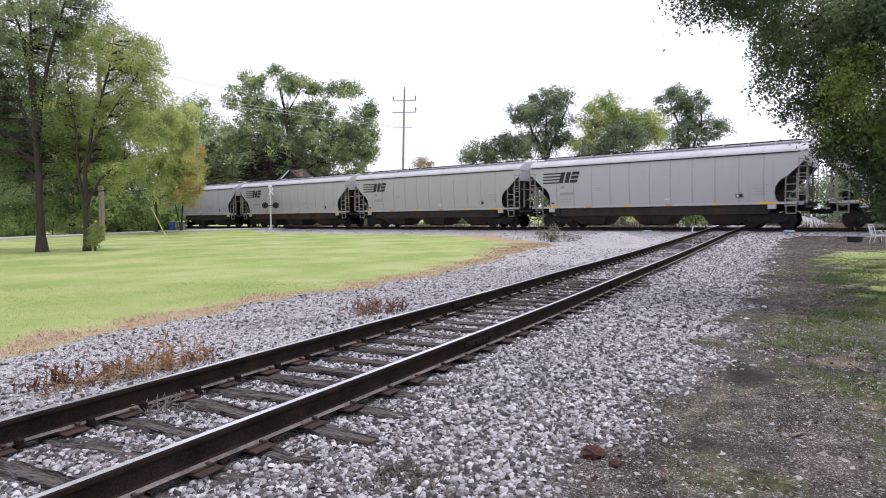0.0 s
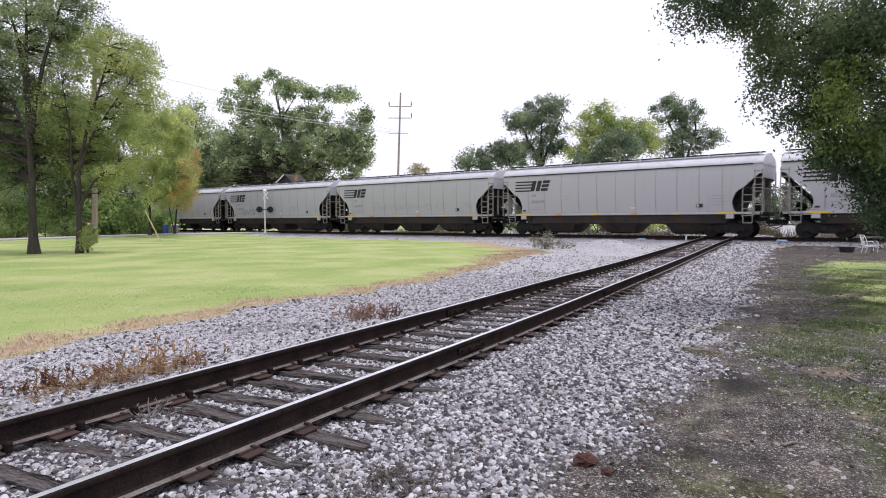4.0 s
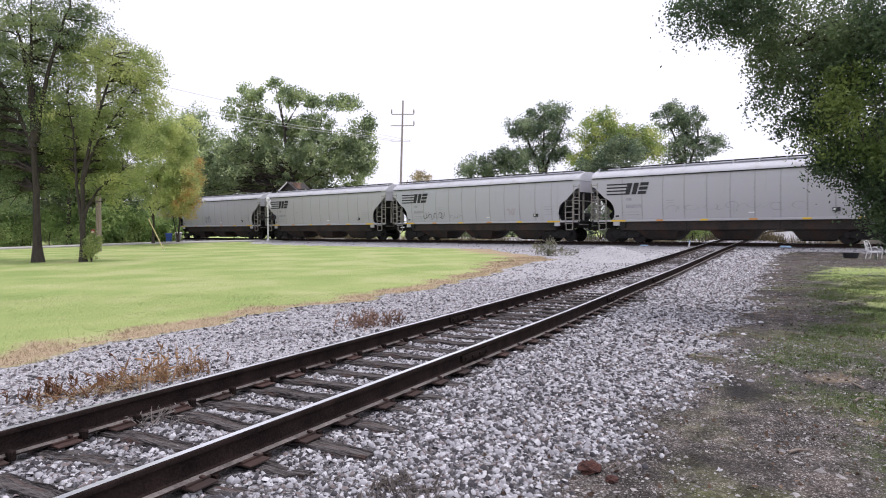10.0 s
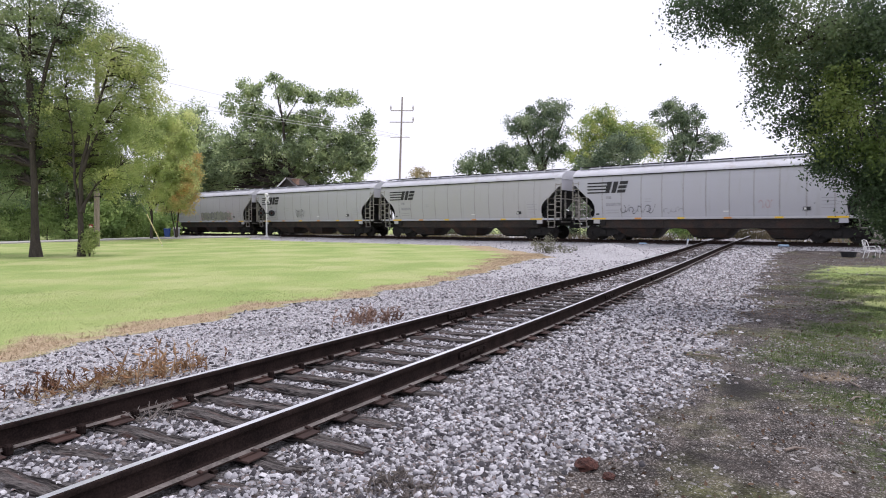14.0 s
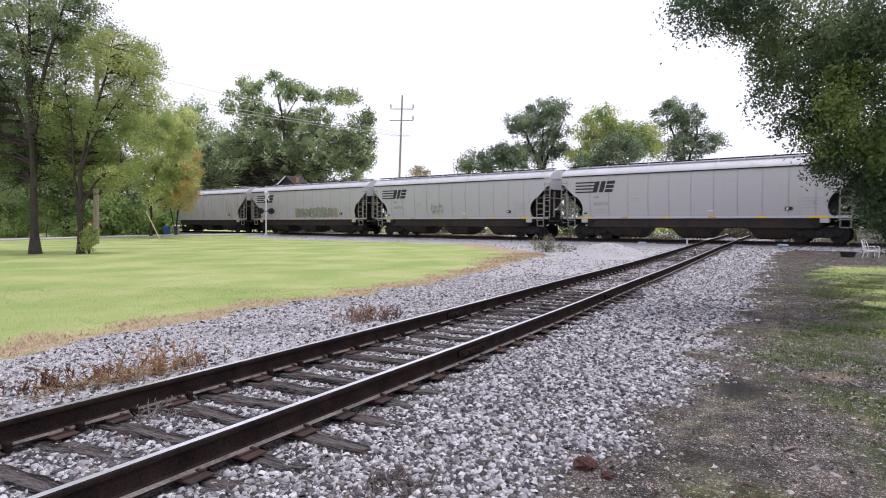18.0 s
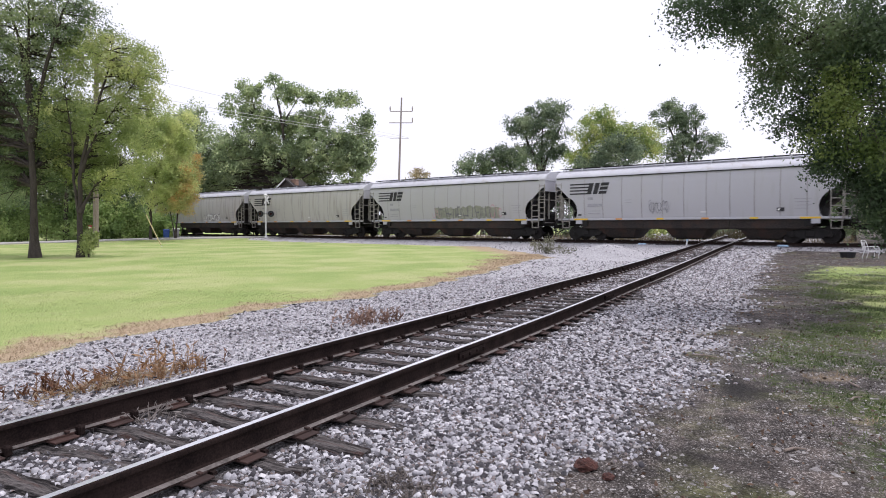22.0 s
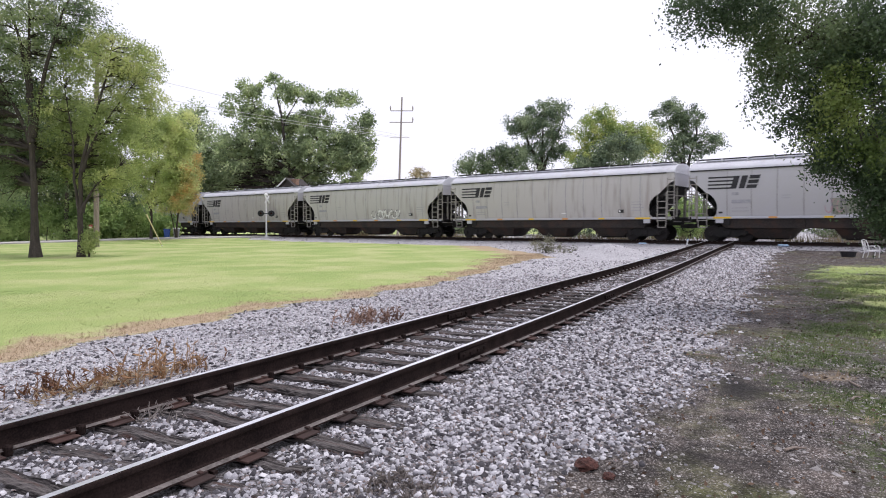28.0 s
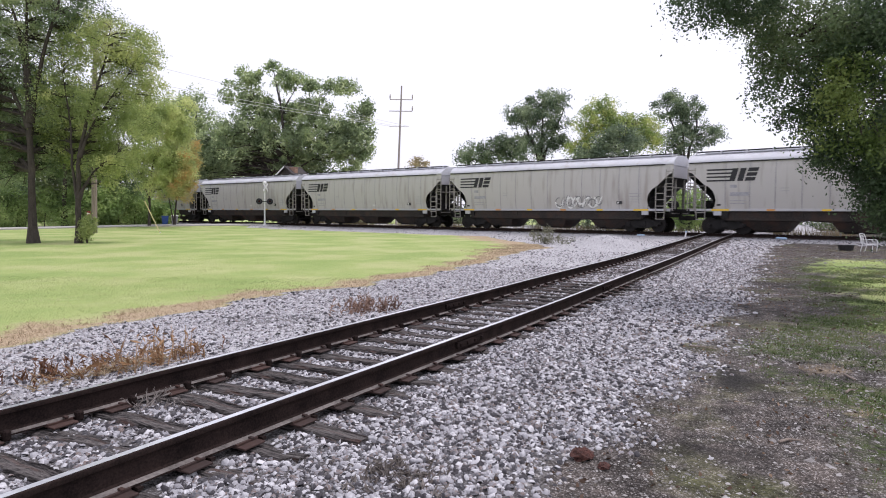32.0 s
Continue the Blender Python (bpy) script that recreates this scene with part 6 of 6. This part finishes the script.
def chips(rs, x, y, size, lift=0.0):
    """Small half-buried stones of four faces."""
    n = len(x)
    a = rs.uniform(0, 1.57, n)[:, None] + np.arange(4)[None] * 1.571 + rs.normal(0, 0.25, (n, 4))
    s = size * np.exp(np.clip(rs.normal(0, 0.45, n), -1, 1.1))
    r = s[:, None] * rs.uniform(0.7, 1.4, (n, 4))
    z = ground_z(x, y) + lift
    ringv = np.stack([x[:, None] + np.cos(a) * r, y[:, None] + np.sin(a) * r, np.repeat((z - 0.003 - np.minimum(lift * 1.5, 0.02))[:, None], 4, 1)], -1)
    tip = np.stack([x + rs.normal(0, 0.3, n) * s, y + rs.normal(0, 0.3, n) * s, z + s * rs.uniform(0.25, 0.62, n)], -1)[:, None]
    v = np.concatenate([ringv, tip], 1).reshape(-1, 3)
    f = np.array([(0, 1, 4), (1, 2, 4), (2, 3, 4), (3, 0, 4)])[None] + (np.arange(n) * 5)[:, None, None]
    return v, f.reshape(-1, 3)


ballast = thing("ballast", pose(0, 0, 0), "loose pale grey and white crushed stone ballast", "ballast", kind="structure")


def in_gravel(rs, near, far, thin=0.0):
    def keep(x, y):
        g = zones(x, y)[0]
        d = np.hypot(x, y)
        q, p = arr_branch(x, y)
        side = np.abs(x) < y * 0.76 + 1.2
        over = (np.abs(np.abs(p) - GAUGE) < 0.085) & (q < 39)
        return (rs.uniform(0, 1, len(x)) < g * g * 1.05) & (d > near) & (d < far) & side & ~over & (rs.uniform(0, 1, len(x)) > thin)
    return keep


rs = np.random.RandomState(50)
vs, fs, count = [], [], 0
for dens, size, lo, hi, near, far in ((2300, 0.0163, (-8, 1.6), (8, 9), 2.0, 8.5), (930, 0.0205, (-9, 5), (12, 15), 8.5, 15.0), (520, 0.026, (-10, 10), (18, 30), 15.0, 27.0), (130, 0.036, (-40, 20), (24, 80), 27.0, 82.0)):
    n = int(dens * (hi[0] - lo[0]) * (hi[1] - lo[1]))
    x, y = scatter(rs, n, lo, hi, in_gravel(rs, near, far))
    q, p = arr_branch(x, y)
    # ties stay mostly clear of stones
    tq, ta = np.array([t[0] for t in TIES]), np.array([t[1] for t in TIES])
    near_tie = np.abs(q[:, None] - tq[None, :]).argmin(1)
    off = np.abs(q - tq[near_tie] - p * np.sin(np.radians(ta[near_tie])))
    m = ~((np.abs(p) < 1.33) & (off < 0.13) & (rs.uniform(0, 1, len(x)) < np.where(np.abs(p) > 0.93, np.where(q > 6, 0.15, 0.45), np.interp(q, [6, 15], [0.89, 0.6]))))
    m &= ~((p < -1.45) & (q > 2.5) & (rs.uniform(0, 1, len(x)) < 0.85))
    x, y = x[m], y[m]
    v, f = stones(rs, x, y, size) if far < 16 else chips(rs, x, y, size * 0.95, np.where(np.abs(arr_branch(x, y)[1]) < 1.3, 0.026, 0.012))
    vs.append(v), fs.append(f + count)
    count += len(v)
# finer crushed stone between the track and the lawn
x, y = scatter(rs, 190000, (-7, 2.5), (4, 19), lambda x, y: (arr_branch(x, y)[1] < -1.3) & (zones(x, y)[0] > rs.uniform(0.2, 0.9, len(x))) & (arr_branch(x, y)[0] > 2) & (np.abs(x) < y * 0.78 + 1))
v, f = chips(rs, x, y, 0.0125, 0.004)
vs.append(v), fs.append(f + count)
count += len(v)
# thinner cover behind the eye
x, y = scatter(rs, 30000, (-9, -7), (4, 3), lambda x, y: (zones(x, y)[0] > 0.5) & ((np.hypot(x, y) < 2.0) | (np.abs(x) > y * 0.76 + 1.2)) & (np.abs(np.abs(arr_branch(x, y)[1]) - GAUGE) > 0.1))
v, f = chips(rs, x, y, 0.03, 0.01)
vs.append(v), fs.append(f + count)
count += len(v)
stone_mesh = big_mesh("stones", np.concatenate(vs), np.concatenate(fs), STONE)
stone_mesh.shade_smooth()
part("stones", stone_mesh, None, ballast)
tagged(ballast.children[0], kind="stuff")
# single stones nearest to the eye
piece = []
for t in TEMPL:
    b = Build()
    b.add([tuple(p * 0.021) for p in t], [tuple(f) for f in STONE_F])
    piece.append(b.mesh("stone", STONE_PIECE))
x, y = scatter(rs, 5200, (-1.2, 3.0), (2.4, 7.2), in_gravel(rs, 2.4, 7.5))
for i in range(min(300, len(x))):
    part("stone", piece[i % 24], None, ballast, m=Matrix.Translation((x[i], y[i], zg(x[i], y[i]) + 0.012)) @ Euler((rs.normal(0, 0.35), rs.normal(0, 0.35), rs.uniform(0, 6))).to_matrix().to_4x4() @ Matrix.Scale(rs.uniform(0.7, 1.25), 4))
# pebbles and leaf litter strewn over the dirt
def on_dirt(share):
    def keep(x, y):
        g, lawn, dry = zones(x, y)
        return (arr_branch(x, y)[1] > 2.0) & (rs.uniform(0, 1, len(x)) < share + 0.6 * g * (1 - share)) & (lawn < 0.8) & (wob(x, y, 2.6, 1.4) + 0.6 * wob(x, y, 7.7, 0.2) > rs.uniform(-1.0, 0.5, len(x))) & (x < y * 0.78 + 1.2) & (np.hypot(x, y) > 2.2) & (stain(x, y) < 0.4)
    return keep


DIRT_STONE = material("dusty_pebble", (0.03, 0.027, 0.025), (0.44, 0.42, 0.405), 30, 90, rough=0.95, bump=0.3, depth=0.004, per="island", coords="World")
vs, fs, count = [], [], 0
for n, lo, hi, size, share in ((64000, (0.2, 1.8), (7.5, 9), 0.0065, 0.8), (22000, (0.2, 1.8), (7.5, 9), 0.012, 0.5), (34000, (3, 8), (18, 26), 0.012, 0.5)):
    x, y = scatter(rs, n, lo, hi, on_dirt(share))
    v, f = chips(rs, x, y, size)
    vs.append(v), fs.append(f + count)
    count += len(v)
for n, lo, hi, size, share in ((2600, (0.2, 1.8), (7.5, 9), 0.011, 0.4), (6000, (3, 8), (18, 28), 0.014, 0.3), (3500, (5, 14), (26, 40), 0.026, 0.5)):
    x, y = scatter(rs, n, lo, hi, on_dirt(share))
    v, f = stones(rs, x, y, size)
    vs.append(v), fs.append(f + count)
    count += len(v)
tagged(new("pebbles", big_mesh("pebbles", np.concatenate(vs), np.concatenate(fs), DIRT_STONE)), "small pebbles strewn over bare dirt", "pebbles", kind="stuff")
LITTER = leaf_material("leaf_litter", (0.03, 0.022, 0.016), (0.11, 0.068, 0.045), (0.27, 0.18, 0.115), 0.1)
x, y = scatter(rs, 60000, (0.2, 1.8), (18, 32), on_dirt(0.5))
v, f = leaf_cloud(rs, np.stack([x, y, ground_z(x, y) + 0.008], -1), np.full(len(x), 0.012), 1, 0.028, flat=0.3)
tagged(new("leaf_litter", big_mesh("leaf_litter", v, f, LITTER)), "dry brown leaf litter over bare dirt", "leaf litter", kind="stuff")


def blades(rs, x, y, height, width, lean=0.5, per=3):
    """Thin grass blades, per to a tuft."""
    n = len(x) * per
    px, py = np.repeat(x, per) + rs.normal(0, 0.02, n), np.repeat(y, per) + rs.normal(0, 0.02, n)
    p = np.stack([px, py, ground_z(px, py) - 0.005], -1)
    h = height * rs.uniform(0.5, 1.3, n)[:, None]
    a = rs.uniform(0, 6.283, n)
    side = np.stack([np.cos(a), np.sin(a), np.zeros(n)], -1) * width
    tip = rs.normal(0, lean, (n, 3))
    tip[:, 2] = 1
    tip /= np.linalg.norm(tip, axis=1)[:, None]
    v = np.stack([p - side, p + side, p + tip * h], 1).reshape(-1, 3)
    return v, np.arange(n * 3).reshape(-1, 3)


GRASS = leaf_material("lawn_blade", (0.26, 0.345, 0.13), (0.4, 0.45, 0.19), (0.54, 0.53, 0.3), 0.35)
STRAW = leaf_material("straw_blade", (0.22, 0.16, 0.095), (0.37, 0.285, 0.18), (0.5, 0.41, 0.27), 0.3)
DEAD = leaf_material("dead_weed", (0.035, 0.015, 0.009), (0.14, 0.06, 0.027), (0.42, 0.26, 0.13), 0.2)
RED_STRAW = leaf_material("reddish_straw", (0.1, 0.05, 0.036), (0.27, 0.17, 0.125), (0.45, 0.34, 0.27), 0.2)
STALK = leaf_material("dry_stalk", (0.06, 0.03, 0.018), (0.2, 0.11, 0.06), (0.38, 0.25, 0.14), 0.1)
GREYWEED = leaf_material("grey_dead_weed", (0.1, 0.085, 0.075), (0.2, 0.175, 0.155), (0.3, 0.27, 0.25), 0.2)
vs, fs, count = [], [], 0
for n, lo, hi, height, width in ((48000, (-13, 5), (4, 16), 0.036, 0.003), (70000, (-30, 12), (8, 34), 0.03, 0.0045), (46000, (3, 3), (17, 24), 0.05, 0.006)):
    x, y = scatter(rs, n, lo, hi, lambda x, y: (zones(x, y)[1] > rs.uniform(0.2, 1, len(x))) & (smooth(35, 14, y) > rs.uniform(0, 1, len(x))) & (zones(x, y)[2] < rs.uniform(0.0, 1, len(x))) & (np.abs(x) < y * 0.78 + 1))
    v, f = blades(rs, x, y, height, width, 1.0)
    vs.append(v), fs.append(f + count)
    count += len(v)
tagged(new("lawn_grass", big_mesh("lawn_grass", np.concatenate(vs), np.concatenate(fs), GRASS)), "short mown green grass", "grass", kind="stuff")
# darker than the lawn blades: shade from the tree is in the colour
PATCH = leaf_material("shaded_grass_blade", (0.05, 0.085, 0.022), (0.1, 0.14, 0.04), (0.19, 0.21, 0.085), 0.3)
x, y = scatter(rs, 150000, (2, 3), (14, 19), lambda x, y: (arr_branch(x, y)[1] > 3.4 + 1.0 * smooth(8.2, 5.2, arr_branch(x, y)[0]) + 0.7 * smooth(10.0, 13.0, arr_branch(x, y)[0]) + rs.uniform(0, 0.9, len(x))) & (wob(x, y, 1.6, 0.9) + 0.5 * wob(x, y, 5.2, 0.3) > rs.uniform(-0.6, 0.5, len(x))) & (arr_main(x, y) > 12) & (x < y * 0.78 + 1) & (stain(x, y) < 0.3))
v, f = blades(rs, x, y, 0.045, 0.005, 0.8)
tagged(new("patchy_grass", big_mesh("patchy_grass", v, f, PATCH)), "thin patchy grass on dirt, its green darkened for tree shade", "grass", kind="stuff")
x, y = scatter(rs, 90000, (-12, 4), (8, 32), lambda x, y: (zones(x, y)[2] > rs.uniform(0.1, 1, len(x))) & (np.abs(x) < y * 0.78 + 1))
v, f = blades(rs, x, y, 0.07, 0.005, 0.9)
tagged(new("dry_grass", big_mesh("dry_grass", v, f, STRAW)), "dry tan grass along the edge of the lawn", "dry grass", kind="stuff")

# tall dry growth behind the main line
x, y = scatter(rs, 120000, (-16, 40), (60, 100), lambda x, y: (np.abs(arr_main(x, y) + 7.5 + 1.2 * wob(x, y, 0.4, 1.0)) < 1.2) & (wob(x, y, 0.5, 0.3) > rs.uniform(-0.7, 0.4, len(x))))
v, f = blades(rs, x, y, 0.85, 0.03, 0.35)
tagged(new("tall_dry_grass", big_mesh("tall_dry_grass", v, f, leaf_material("tan_grass_blade", (0.06, 0.055, 0.025), (0.14, 0.115, 0.065), (0.24, 0.19, 0.11), 0.3))), "tall tan dry grass behind the railway", "dry grass", kind="stuff")


def weed(name, q, p, spread, stems, height, mat, seed, label, lean=0.35, leaves=8):
    """A dead weed clump: stalks with curled leaves."""
    rs = np.random.RandomState(seed)
    c = branch_point(q, p)
    base = Vector((c.x, c.y, zg(c.x, c.y)))
    ob = thing(name, Matrix.Translation(base), label, "weed")
    b, cs = Build(), []
    for i in range(stems):
        a = Vector((rs.normal(0, spread[0]), rs.normal(0, spread[1]), 0))
        a = BR_R * a.x + BR_F * a.y
        a.z = zg(base.x + a.x, base.y + a.y) - base.z - 0.01
        h = height * rs.uniform(0.45, 1.15)
        e = a + Vector((rs.normal(0, lean) * h, rs.normal(0, lean) * h, h))
        b.tube([a, a.lerp(e, 0.5) + Vector(rs.normal(0, 0.015, 3)), e], [0.006, 0.0046, 0.002], 4, caps=False)
        for j in range(leaves):
            cs.append(a.lerp(e, rs.uniform(0.05, 1.0)))
    tagged(part("stalk", b, STALK if mat is DEAD else mat, ob), kind="stuff" if name == "straw_mat" else "")
    v, f = leaf_cloud(rs, np.array(cs), np.full(len(cs), 0.02), 1, 0.026 if mat in (DEAD, RED_STRAW) else 0.015, long=4.0)
    part("withered_foliage", big_mesh("withered_foliage", v, f, mat), None, ob)


weed("dead_weeds", 3.45, -2.35, (0.07, 0.16), 20, 0.21, DEAD, 61, "withered brown weeds in the ballast", 0.18, 6)
weed("dead_weeds", 3.85, -2.1, (0.08, 0.25), 26, 0.17, DEAD, 62, "low withered brown weeds in the ballast", 0.7)
weed("dead_weeds", 4.3, -1.85, (0.1, 0.25), 30, 0.37, DEAD, 63, "tall withered brown weeds beside the rail", 0.2, 6)
weed("dead_weeds", 4.8, -1.9, (0.1, 0.2), 18, 0.22, DEAD, 64, "withered brown weeds in the ballast", 0.22, 6)
weed("straw_mat", 4.05, -1.98, (0.06, 0.42), 90, 0.11, STRAW, 70, "flattened straw beside the rail", 1.5, 4)
weed("dead_weeds", 8.5, -2.1, (0.25, 0.25), 60, 0.26, RED_STRAW, 65, "withered reddish weeds beside the rail")
weed("dead_weeds", 3.5, -0.62, (0.1, 0.25), 28, 0.13, GREYWEED, 66, "wispy dead weeds between the rails", 0.7, 5)
weed("dead_weeds", 3.41, 1.95, (0.14, 0.11), 80, 0.06, GREYWEED, 67, "low matted dead weed in the ballast", 1.0, 8)

motions()
